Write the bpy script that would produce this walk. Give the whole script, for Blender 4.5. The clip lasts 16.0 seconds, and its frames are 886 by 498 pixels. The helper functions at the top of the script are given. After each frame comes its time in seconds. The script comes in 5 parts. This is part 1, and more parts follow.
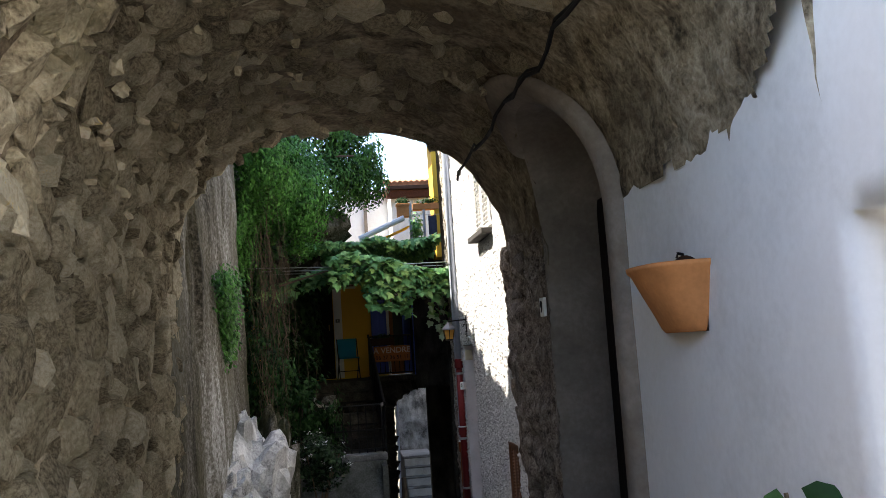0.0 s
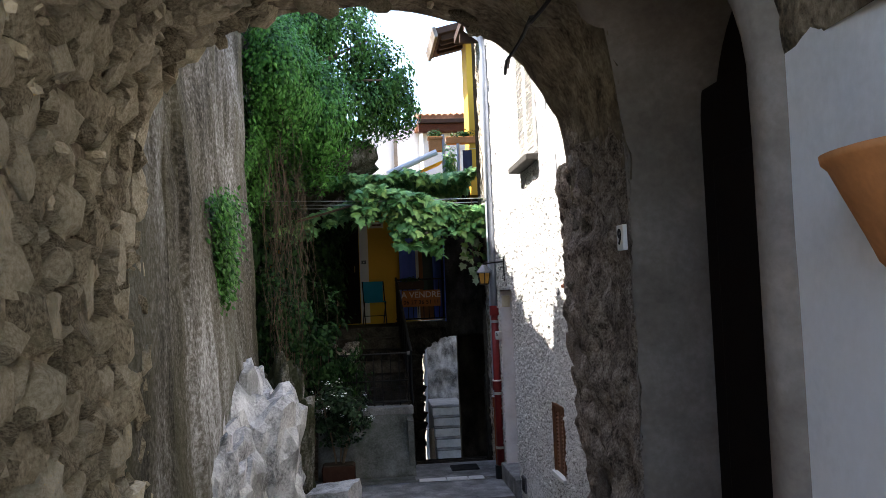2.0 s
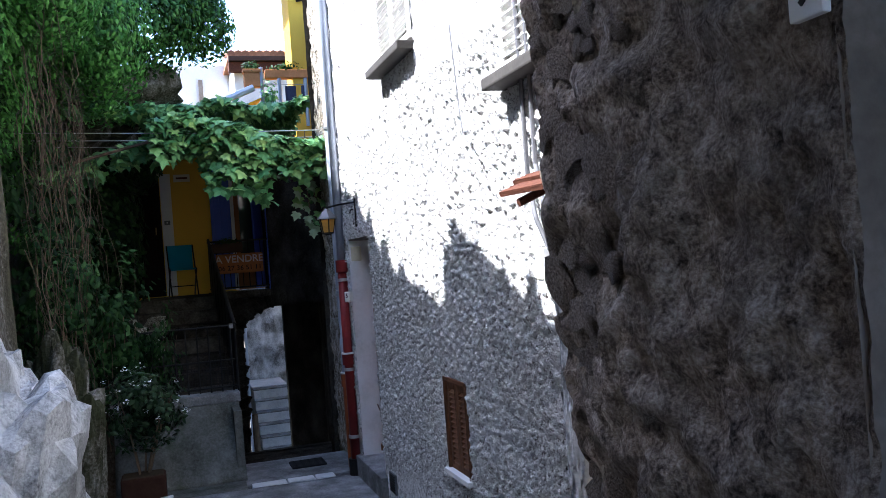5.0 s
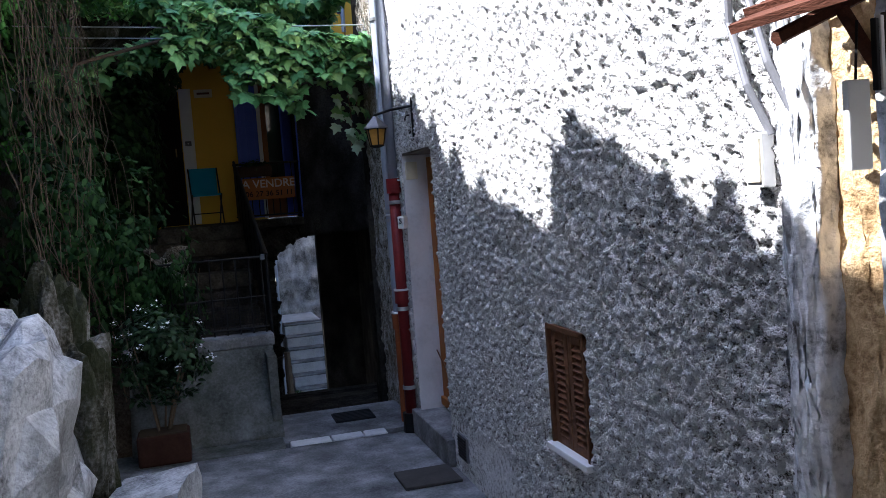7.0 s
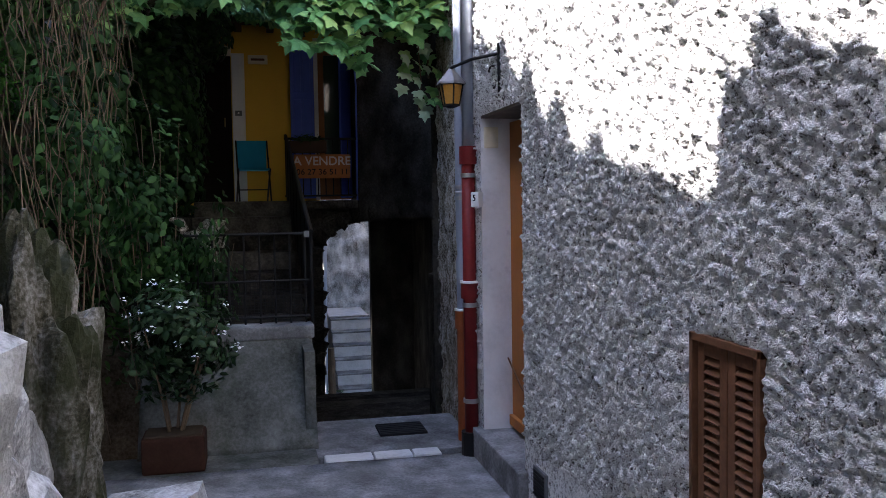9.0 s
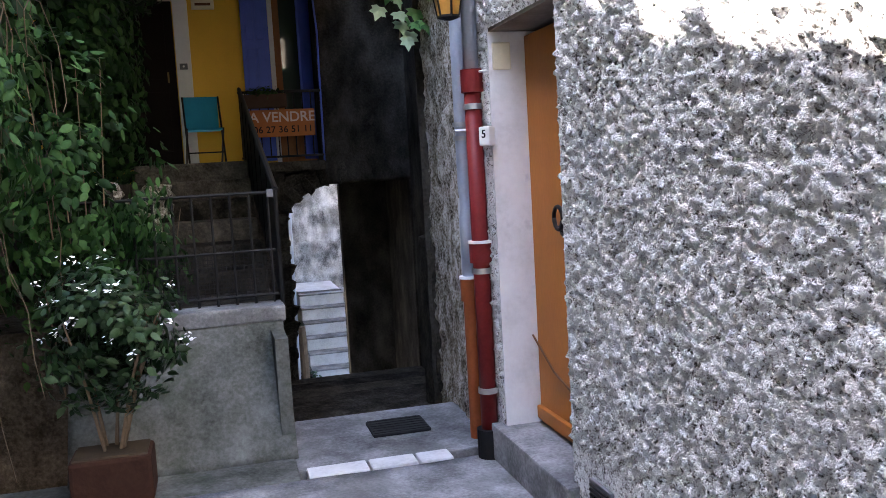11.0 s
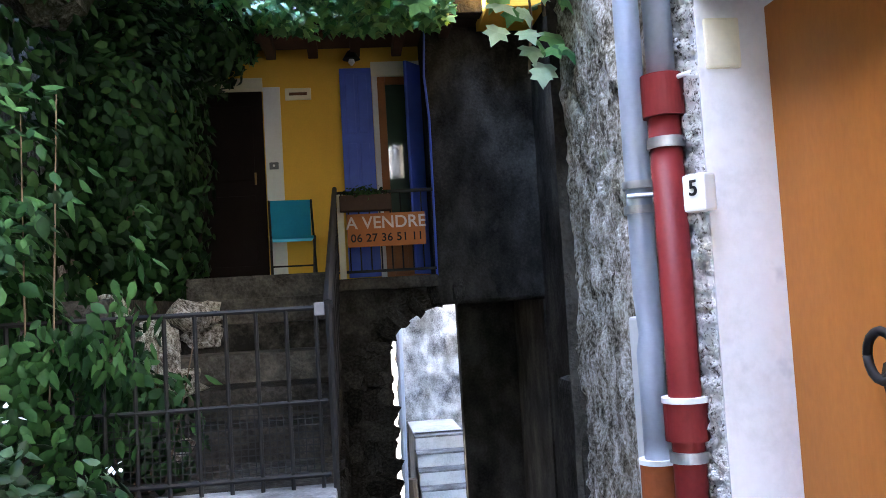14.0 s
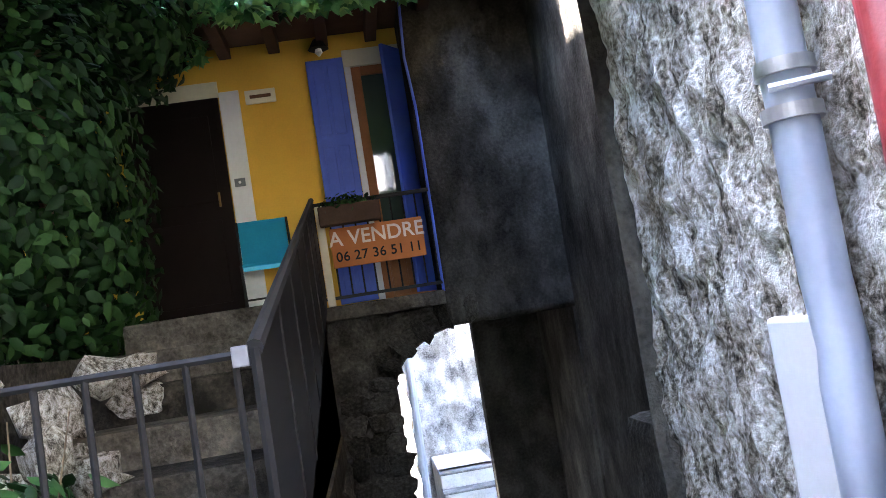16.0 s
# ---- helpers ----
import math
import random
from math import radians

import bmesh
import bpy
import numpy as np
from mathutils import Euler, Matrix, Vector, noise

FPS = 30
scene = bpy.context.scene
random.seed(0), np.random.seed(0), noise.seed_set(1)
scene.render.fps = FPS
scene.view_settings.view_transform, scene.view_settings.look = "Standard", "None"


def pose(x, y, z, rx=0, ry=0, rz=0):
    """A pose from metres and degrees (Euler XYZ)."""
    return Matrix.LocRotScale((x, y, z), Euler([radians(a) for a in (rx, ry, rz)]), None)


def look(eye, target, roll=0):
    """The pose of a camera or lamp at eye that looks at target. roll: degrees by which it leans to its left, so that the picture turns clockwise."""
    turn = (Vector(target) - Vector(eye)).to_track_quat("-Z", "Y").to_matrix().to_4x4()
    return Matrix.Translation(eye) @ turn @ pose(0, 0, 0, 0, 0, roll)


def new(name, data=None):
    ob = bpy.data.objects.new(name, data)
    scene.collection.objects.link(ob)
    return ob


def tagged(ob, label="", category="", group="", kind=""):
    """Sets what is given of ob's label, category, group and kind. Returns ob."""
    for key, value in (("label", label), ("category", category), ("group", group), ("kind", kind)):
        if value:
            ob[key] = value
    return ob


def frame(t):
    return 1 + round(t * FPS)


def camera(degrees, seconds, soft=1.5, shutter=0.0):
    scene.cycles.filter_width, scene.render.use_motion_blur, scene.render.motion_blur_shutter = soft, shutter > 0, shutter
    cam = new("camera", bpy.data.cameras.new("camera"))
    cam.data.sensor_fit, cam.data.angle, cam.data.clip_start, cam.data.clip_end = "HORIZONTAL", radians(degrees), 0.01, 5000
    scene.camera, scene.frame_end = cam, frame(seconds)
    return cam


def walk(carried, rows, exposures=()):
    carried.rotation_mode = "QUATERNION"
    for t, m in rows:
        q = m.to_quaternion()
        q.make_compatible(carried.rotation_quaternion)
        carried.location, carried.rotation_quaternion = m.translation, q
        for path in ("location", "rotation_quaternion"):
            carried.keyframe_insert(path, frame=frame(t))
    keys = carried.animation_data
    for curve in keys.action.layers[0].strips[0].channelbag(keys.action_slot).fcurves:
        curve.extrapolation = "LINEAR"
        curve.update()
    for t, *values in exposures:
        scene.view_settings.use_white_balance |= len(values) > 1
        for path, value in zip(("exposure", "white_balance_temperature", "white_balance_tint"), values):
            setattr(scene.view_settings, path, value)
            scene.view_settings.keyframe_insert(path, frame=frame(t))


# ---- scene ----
import collections

cam = camera(53.9, 16.0, soft=0.8)
METRES, EYE, TILT, LEAN, TURN = 11.2, 2.24, 0.0, 0.0, -7.5
ROWS = [
    (0.0, 0.0, 0.0, 0.0, 0.4, 6.36, 3.62),
    (0.5, 0.0064, 0.0224, 0.0028, 2.57, 5.2, 2.58),
    (1.0, 0.0009, 0.05, 0.0011, -0.54, 8.29, 5.1),
    (1.5, -0.0043, 0.084, -0.0032, 2.38, 6.08, 4.15),
    (2.0, -0.0045, 0.1159, -0.0017, 2.42, 2.95, 2.35),
    (2.5, -0.0095, 0.1481, -0.0057, -0.76, 6.22, 4.28),
    (3.0, -0.0148, 0.1869, -0.0082, 1.64, 4.68, 4.48),
    (3.5, -0.0154, 0.2154, -0.0097, 0.69, 2.79, 3.53),
    (4.0, -0.0227, 0.247, -0.0127, -4.11, 1.9, 4.08),
    (6.5, -0.0485, 0.4089, -0.0301, -11.72, -2.58, 3.88),
    (7.0, -0.0474, 0.443, -0.0299, -8.39, -3.71, 4.31),
    (7.5, -0.047, 0.471, -0.0369, -6.28, -3.24, 3.61),
    (8.0, -0.0467, 0.4987, -0.04, -11.06, -2.32, 1.99),
    (8.5, -0.0445, 0.5275, -0.0415, -6.54, -3.09, 2.06),
    (9.0, -0.0487, 0.5563, -0.049, -4.76, -3.22, 0.89),
    (9.5, -0.0533, 0.5811, -0.0486, -4.15, -5.86, 2.19),
    (12.0, -0.0562, 0.734, -0.0697, -8.55, -2.86, 3.66),
    (12.5, -0.0529, 0.7668, -0.0681, -5.02, -0.84, 5.96),
    (13.0, -0.0506, 0.7978, -0.0701, -1.0, -1.07, 5.08),
    (13.5, -0.05, 0.8286, -0.071, -3.93, 1.12, 3.72),
    (14.0, -0.0431, 0.8614, -0.0714, 1.36, 3.53, 3.36),
    (14.5, -0.0396, 0.8907, -0.071, 2.79, 2.76, 6.96),
    (15.0, -0.0394, 0.9225, -0.0731, -3.55, 2.06, 7.1),
    (15.5, -0.0378, 0.9552, -0.0727, 0.97, 3.63, 7.95),
    (16.0, -0.0427, 0.9814, -0.0711, 2.39, 4.94, 9.14),
]
EXPOSURES = [(0.0, 2.4, 6700, 11), (1.0, 2.6, 6700, 11), (2.0, 2.75, 6500, 12), (4.0, 3.0, 5700, 13), (6.5, 2.6, 5500, 15), (8.0, 2.75, 5750, 17), (8.5, 2.85, 5850, 18), (9.5, 3.8, 6100, 19), (12.0, 4.9, 6500, 17), (13.5, 5.55, 6100, 14), (14.0, 5.4, 6000, 13), (15.0, 5.75, 5900, 13), (16.0, 6.1, 6000, 14)]
walk(cam, [(t, pose(0, 0, EYE, TILT, LEAN, TURN) @ pose(METRES * x, METRES * y, METRES * z, 90 + pitch, roll, yaw)) for t, x, y, z, yaw, pitch, roll in ROWS], EXPOSURES)

# ---- world, sun, exposure ----
SUN_EL, SUN_DIR = 55.0, Vector((-1.0, 0.15, 1.43)).normalized()
world = bpy.data.worlds.new("world")
scene.world = world
world.use_nodes = True
wn = world.node_tree
sky = wn.nodes.new("ShaderNodeTexSky")
sky.sky_type, sky.sun_disc = "NISHITA", False
sky.sun_elevation = radians(SUN_EL)
sky.sun_rotation = math.atan2(SUN_DIR.x, SUN_DIR.y)
wn.nodes["Background"].inputs[1].default_value = 0.14
wn.links.new(sky.outputs[0], wn.nodes["Background"].inputs[0])
sun = new("sun", bpy.data.lights.new("sun", "SUN"))
sun.data.energy, sun.data.angle, sun.data.color = 3.8, radians(0.5), (1.0, 0.94, 0.84)
sun.matrix_world = look(SUN_DIR * 30, (0, 0, 0))


# ---- materials ----
def material(name, stops, scale=6.0, rough=0.85, bump=0.3, fine=60.0, metal=0.0, stretch=(1, 1, 1), vary=0.0, spec=0.15, detail=6.0, bump_scale=None, blend=0.3, relief=0.02):
    """Colour from two scales of noise through a ramp; bump from the fine one."""
    m = bpy.data.materials.new(name)
    m.use_nodes = True
    t = m.node_tree
    n, l = t.nodes, t.links
    b = n["Principled BSDF"]
    co = n.new("ShaderNodeTexCoord")
    mp = n.new("ShaderNodeMapping")
    mp.inputs["Scale"].default_value = stretch
    l.new(co.outputs["Object"], mp.inputs[0])
    big = n.new("ShaderNodeTexNoise")
    big.inputs["Scale"].default_value, big.inputs["Detail"].default_value = scale, detail
    big.inputs["Roughness"].default_value = 0.62
    small = n.new("ShaderNodeTexNoise")
    small.inputs["Scale"].default_value, small.inputs["Detail"].default_value = fine, 4.0
    l.new(mp.outputs[0], big.inputs[0])
    l.new(mp.outputs[0], small.inputs[0])
    mix = n.new("ShaderNodeMix")
    mix.data_type = "FLOAT"
    mix.inputs[0].default_value = blend
    l.new(big.outputs[0], mix.inputs[2])
    l.new(small.outputs[0], mix.inputs[3])
    value = mix.outputs[0]
    if vary:
        info = n.new("ShaderNodeObjectInfo")
        geo = n.new("ShaderNodeNewGeometry")
        add = n.new("ShaderNodeMath")
        add.operation = "ADD"
        l.new(info.outputs["Random"], add.inputs[0])
        l.new(geo.outputs["Random Per Island"], add.inputs[1])
        frac = n.new("ShaderNodeMath")
        frac.operation = "FRACT"
        l.new(add.outputs[0], frac.inputs[0])
        ma = n.new("ShaderNodeMath")
        ma.operation = "MULTIPLY_ADD"
        ma.inputs[1].default_value, ma.inputs[2].default_value = vary, -vary / 2
        l.new(frac.outputs[0], ma.inputs[0])
        ad = n.new("ShaderNodeMath")
        ad.operation = "ADD"
        l.new(value, ad.inputs[0])
        l.new(ma.outputs[0], ad.inputs[1])
        value = ad.outputs[0]
    ramp = n.new("ShaderNodeValToRGB")
    el = ramp.color_ramp.elements
    while len(el) < len(stops):
        el.new(0.5)
    for i, (p, c) in enumerate(stops):
        el[i].position, el[i].color = p, (*c, 1)
    l.new(value, ramp.inputs[0])
    l.new(ramp.outputs[0], b.inputs["Base Color"])
    b.inputs["Roughness"].default_value, b.inputs["Metallic"].default_value = rough, metal
    b.inputs["Specular IOR Level"].default_value = spec
    if bump:
        bp = n.new("ShaderNodeBump")
        bp.inputs["Strength"].default_value, bp.inputs["Distance"].default_value = bump, relief
        if bump_scale:
            bn = n.new("ShaderNodeTexNoise")
            bn.inputs["Scale"].default_value, bn.inputs["Detail"].default_value = bump_scale, 5.0
            l.new(mp.outputs[0], bn.inputs[0])
            l.new(bn.outputs[0], bp.inputs["Height"])
        else:
            l.new(mix.outputs[0], bp.inputs["Height"])
        l.new(bp.outputs[0], b.inputs["Normal"])
    return m


def weathered(name, stops, mid=14.0, fine=70.0, w_fine=0.4, stretch=(1, 1, 1), shift=0.0, stain=None, stain_scale=1.5, stain_at=(0.5, 0.62), stain_most=0.7, bump=1.0, relief=0.03, rough=0.9, spec=0.1, low_stretch=None, vary=0.0):
    """Speckled mineral surface: clumps and grains through a ramp, with broad stains."""
    m = bpy.data.materials.new(name)
    m.use_nodes = True
    n, l = m.node_tree.nodes, m.node_tree.links
    b = n["Principled BSDF"]
    co = n.new("ShaderNodeTexCoord")

    def mapped(k):
        mp = n.new("ShaderNodeMapping")
        mp.inputs["Scale"].default_value = k
        l.new(co.outputs["Object"], mp.inputs[0])
        return mp.outputs[0]

    def grain(scale, detail, vec):
        t = n.new("ShaderNodeTexNoise")
        t.inputs["Scale"].default_value, t.inputs["Detail"].default_value, t.inputs["Roughness"].default_value = scale, detail, 0.62
        l.new(vec, t.inputs[0])
        return t.outputs[0]

    def calc(op, a, c, k=None):
        t = n.new("ShaderNodeMath")
        t.operation = op
        for i, v in enumerate((a, c, k)):
            if isinstance(v, (int, float)):
                t.inputs[i].default_value = v
            elif v is not None:
                l.new(v, t.inputs[i])
        return t.outputs[0]

    clump, speck = grain(mid, 6.0, mapped(stretch)), grain(fine, 4.0, mapped((1, 1, 1)))
    low = grain(stain_scale, 3.0, mapped(low_stretch or stretch))
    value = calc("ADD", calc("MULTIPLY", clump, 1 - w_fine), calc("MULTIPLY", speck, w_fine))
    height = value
    if shift:
        value = calc("ADD", value, calc("MULTIPLY_ADD", low, shift, -shift / 2))
    if vary:
        info, geo = n.new("ShaderNodeObjectInfo"), n.new("ShaderNodeNewGeometry")
        pick = calc("FRACT", calc("ADD", info.outputs["Random"], geo.outputs["Random Per Island"]), 0)
        value = calc("ADD", value, calc("MULTIPLY_ADD", pick, vary, -vary / 2))
    ramp = n.new("ShaderNodeValToRGB")
    el = ramp.color_ramp.elements
    while len(el) < len(stops):
        el.new(0.5)
    for i, (p, c) in enumerate(stops):
        el[i].position, el[i].color = p, (*c, 1)
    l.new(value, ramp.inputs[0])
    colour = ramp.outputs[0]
    if stain:
        patch = grain(stain_scale * 1.7, 5.0, mapped(tuple(v * 1.1 for v in (low_stretch or stretch))))
        span = n.new("ShaderNodeMapRange")
        span.inputs[1].default_value, span.inputs[2].default_value = stain_at
        span.inputs[4].default_value = stain_most
        l.new(patch, span.inputs[0])
        mx = n.new("ShaderNodeMix")
        mx.data_type = "RGBA"
        l.new(span.outputs[0], mx.inputs[0])
        l.new(colour, mx.inputs[6])
        mx.inputs[7].default_value = (*stain, 1)
        colour = mx.outputs[2]
    l.new(colour, b.inputs["Base Color"])
    b.inputs["Roughness"].default_value, b.inputs["Specular IOR Level"].default_value = rough, spec
    bp = n.new("ShaderNodeBump")
    bp.inputs["Strength"].default_value, bp.inputs["Distance"].default_value = bump, relief
    l.new(height, bp.inputs["Height"])
    l.new(bp.outputs[0], b.inputs["Normal"])
    return m


def tone(c, k):
    return tuple(min(1.0, a * k) for a in c)


def simple(name, c, rough=0.6, metal=0.0, bump=0.1, wear=0.25, **kw):
    return material(name, [(0.3, tone(c, 1 - wear)), (0.55, c), (0.75, tone(c, 1 + wear))], rough=rough, metal=metal, bump=bump, **kw)


M_STONE = weathered("rubble_stone", [(0.32, (0.10, 0.08, 0.05)), (0.43, (0.29, 0.24, 0.16)), (0.55, (0.48, 0.41, 0.28)), (0.68, (0.62, 0.56, 0.42)), (0.78, (0.66, 0.47, 0.16))], mid=10, fine=55, w_fine=0.4, vary=0.25, stain=(0.30, 0.265, 0.165), stain_scale=1.1, stain_most=0.45, relief=0.04)
M_MORTAR = weathered("lime_mortar", [(0.36, (0.07, 0.054, 0.035)), (0.45, (0.26, 0.21, 0.14)), (0.55, (0.47, 0.395, 0.275)), (0.68, (0.62, 0.55, 0.41))], mid=9, fine=42, w_fine=0.4, shift=0.12, stain=(0.26, 0.215, 0.14), stain_scale=1.3, stain_most=0.45, relief=0.04)
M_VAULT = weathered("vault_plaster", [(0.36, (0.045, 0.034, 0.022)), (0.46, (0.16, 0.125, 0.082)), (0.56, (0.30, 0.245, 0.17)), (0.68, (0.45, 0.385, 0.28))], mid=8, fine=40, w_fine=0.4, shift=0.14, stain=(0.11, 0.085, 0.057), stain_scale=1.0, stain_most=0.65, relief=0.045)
M_PIER = weathered("pier_render", [(0.36, (0.028, 0.021, 0.016)), (0.45, (0.13, 0.102, 0.08)), (0.53, (0.25, 0.205, 0.165)), (0.64, (0.42, 0.365, 0.305))], mid=16, fine=85, w_fine=0.45, shift=0.12, stain=(0.10, 0.078, 0.058), stain_scale=2.4, stain_most=0.4, relief=0.025)
M_WHITE = weathered("white_limewash", [(0.3, (0.57, 0.555, 0.53)), (0.5, (0.70, 0.69, 0.675)), (0.7, (0.78, 0.775, 0.77))], mid=1.5, fine=34, w_fine=0.25, stain=(0.52, 0.49, 0.45), stain_scale=0.8, stain_at=(0.5, 0.75), stain_most=0.5, bump=0.2, relief=0.012)
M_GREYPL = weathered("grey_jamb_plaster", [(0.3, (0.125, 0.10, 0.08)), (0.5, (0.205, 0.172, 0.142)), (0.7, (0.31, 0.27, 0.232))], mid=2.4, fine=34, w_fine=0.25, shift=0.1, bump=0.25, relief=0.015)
# Dark stops sit in the bump's hollows, so pit shade is in the colour.
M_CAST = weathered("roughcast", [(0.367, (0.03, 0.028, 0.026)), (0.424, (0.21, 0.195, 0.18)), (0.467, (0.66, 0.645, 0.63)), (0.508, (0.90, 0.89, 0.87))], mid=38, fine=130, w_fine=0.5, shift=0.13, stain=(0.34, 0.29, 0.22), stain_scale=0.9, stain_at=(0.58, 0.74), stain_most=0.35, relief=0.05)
M_CLIFF = weathered("streaked_cliff", [(0.37, (0.018, 0.016, 0.011)), (0.46, (0.072, 0.064, 0.048)), (0.54, (0.17, 0.16, 0.14)), (0.63, (0.38, 0.375, 0.36)), (0.72, (0.62, 0.62, 0.61))], mid=1.7, fine=30, w_fine=0.42, stretch=(1, 1, 0.3), shift=0.4, stain=(0.075, 0.069, 0.04), stain_scale=0.8, low_stretch=(1, 1, 0.25), stain_at=(0.46, 0.6), stain_most=0.65, relief=0.04)
M_RIB = weathered("mossy_rock", [(0.38, (0.014, 0.014, 0.008)), (0.47, (0.06, 0.056, 0.038)), (0.55, (0.14, 0.133, 0.112)), (0.66, (0.30, 0.29, 0.275))], mid=5, fine=40, w_fine=0.4, stretch=(1, 1, 0.5), shift=0.2, stain=(0.028, 0.032, 0.014), stain_scale=1.6, stain_at=(0.46, 0.58), stain_most=0.85)
M_ROCK = weathered("pale_limestone", [(0.36, (0.10, 0.10, 0.10)), (0.45, (0.30, 0.30, 0.30)), (0.54, (0.52, 0.52, 0.52)), (0.66, (0.72, 0.72, 0.72))], mid=5, fine=44, w_fine=0.35, stretch=(1, 0.6, 0.6), shift=0.1, stain=(0.20, 0.20, 0.185), stain_scale=1.6, stain_most=0.6, relief=0.035)
M_CONC = weathered("worn_concrete", [(0.34, (0.075, 0.075, 0.075)), (0.47, (0.16, 0.16, 0.16)), (0.56, (0.25, 0.25, 0.25)), (0.7, (0.40, 0.40, 0.40))], mid=3, fine=50, w_fine=0.3, shift=0.2, stain=(0.10, 0.10, 0.095), stain_scale=1.2, stain_most=0.5, bump=0.5, relief=0.015)
M_SLAB = weathered("mossy_concrete", [(0.35, (0.035, 0.037, 0.03)), (0.48, (0.085, 0.088, 0.078)), (0.58, (0.13, 0.135, 0.125)), (0.72, (0.2, 0.205, 0.195))], mid=3, fine=44, w_fine=0.3, shift=0.2, stain=(0.035, 0.045, 0.025), stain_scale=2.0, stain_at=(0.55, 0.7), stain_most=0.7, bump=0.6, relief=0.012)
M_PALE = material("pale_step_stone", [(0.3, (0.36, 0.36, 0.36)), (0.5, (0.56, 0.56, 0.55)), (0.75, (0.68, 0.68, 0.68))], scale=4, bump=0.3, fine=40)
# Near black: the alley's deep shade is put into the stone colour.
M_DARKST = weathered("shade_dark_stone", [(0.35, (0.010, 0.009, 0.007)), (0.48, (0.034, 0.029, 0.023)), (0.58, (0.065, 0.057, 0.046)), (0.72, (0.12, 0.105, 0.085))], mid=6, fine=40, w_fine=0.4, vary=0.2, spec=0.05)
# Stained render, toned down further so its colour carries the passage's shade.
M_BLOCK = weathered("shaded_stained_render", [(0.35, (0.012, 0.010, 0.008)), (0.5, (0.034, 0.030, 0.024)), (0.68, (0.085, 0.075, 0.06))], mid=3, fine=40, w_fine=0.3, stretch=(1, 1, 0.6), shift=0.25, stain=(0.09, 0.08, 0.065), stain_scale=1.5, stain_at=(0.55, 0.7), stain_most=0.6, spec=0.05)
M_OLDWALL = weathered("old_stone_wall", [(0.385, (0.026, 0.022, 0.016)), (0.452, (0.15, 0.128, 0.095)), (0.515, (0.37, 0.33, 0.27)), (0.605, (0.70, 0.67, 0.61))], mid=11, fine=58, w_fine=0.45, stretch=(1, 1, 0.55), shift=0.2, stain=(0.28, 0.23, 0.15), stain_scale=1.4, stain_at=(0.52, 0.7), stain_most=0.5, relief=0.04)
M_JAMB = weathered("stained_jamb_limewash", [(0.3, (0.58, 0.57, 0.56)), (0.5, (0.74, 0.73, 0.73)), (0.7, (0.82, 0.82, 0.82))], mid=3, fine=40, w_fine=0.25, stain=(0.46, 0.45, 0.48), stain_scale=1.5, stain_at=(0.6, 0.66), stain_most=0.6, bump=0.2, relief=0.01)
M_PEEL = weathered("peeling_limewash", [(0.36, (0.12, 0.11, 0.10)), (0.43, (0.42, 0.43, 0.44)), (0.5, (0.68, 0.69, 0.70)), (0.6, (0.80, 0.80, 0.79))], mid=7, fine=40, w_fine=0.35, shift=0.2, stain=(0.36, 0.37, 0.37), stain_scale=3.0, stain_most=0.6, relief=0.02)
M_YELLOW = simple("yellow_limewash", (0.72, 0.42, 0.055), rough=0.85, wear=0.12, scale=1.5)
M_OCHRE = weathered("ochre_plaster", [(0.36, (0.12, 0.07, 0.03)), (0.46, (0.36, 0.24, 0.12)), (0.58, (0.55, 0.40, 0.22)), (0.7, (0.62, 0.50, 0.34))], mid=6, fine=45, w_fine=0.4, shift=0.15)
M_BLUE = simple("blue_shutter_paint", (0.09, 0.14, 0.55), rough=0.5, wear=0.15)
M_TEAL = simple("teal_canvas", (0.02, 0.23, 0.36), rough=0.8, wear=0.12)
M_ORANGE = simple("orange_door_paint", (0.36, 0.13, 0.026), rough=0.5, wear=0.2, scale=1.6, stretch=(1, 1, 0.4))
M_BROWN = simple("brown_shutter_paint", (0.13, 0.06, 0.03), rough=0.6, wear=0.35, scale=14)
M_DOORDK = simple("dark_brown_door", (0.012, 0.008, 0.007), rough=0.75, spec=0.06)
M_WINWOOD = simple("varnished_window_wood", (0.28, 0.11, 0.035), rough=0.45)
M_OLDWOOD = simple("weathered_red_wood", (0.085, 0.03, 0.016), rough=0.85, wear=0.6, bump=0.6, stretch=(6, 1, 6), scale=8)
M_TERRA = simple("terracotta", (0.52, 0.22, 0.08), rough=0.8, wear=0.25, scale=7, bump=0.2)
# Dark copy of the terracotta; the trough's shade is in this colour.
M_TERRADK = simple("shaded_terracotta", (0.045, 0.02, 0.013), rough=0.9, wear=0.4, scale=7, bump=0.3)
M_ZINC = simple("zinc_pipe", (0.42, 0.46, 0.54), rough=0.42, metal=0.35, wear=0.15, bump=0.08)
M_RED = simple("red_cast_iron_paint", (0.17, 0.02, 0.02), rough=0.45, wear=0.25, bump=0.12)
M_RUST = simple("rust_brown_pipe", (0.28, 0.075, 0.025), rough=0.6, wear=0.25)
M_STEEL = simple("galvanised_clamp", (0.5, 0.5, 0.5), rough=0.4, metal=0.8)
M_IRON = simple("black_wrought_iron", (0.014, 0.013, 0.013), rough=0.6, bump=0.05)
M_BRASS = simple("aged_brass", (0.25, 0.17, 0.06), rough=0.4, metal=0.9)
M_AMBER = simple("amber_lantern_glass", (0.45, 0.24, 0.05), rough=0.3, bump=0.0)
M_PLATE = simple("white_enamel_plate", (0.78, 0.77, 0.74), rough=0.35, wear=0.05)
M_BLACK = simple("black_lettering", (0.015, 0.015, 0.015), rough=0.6, bump=0)
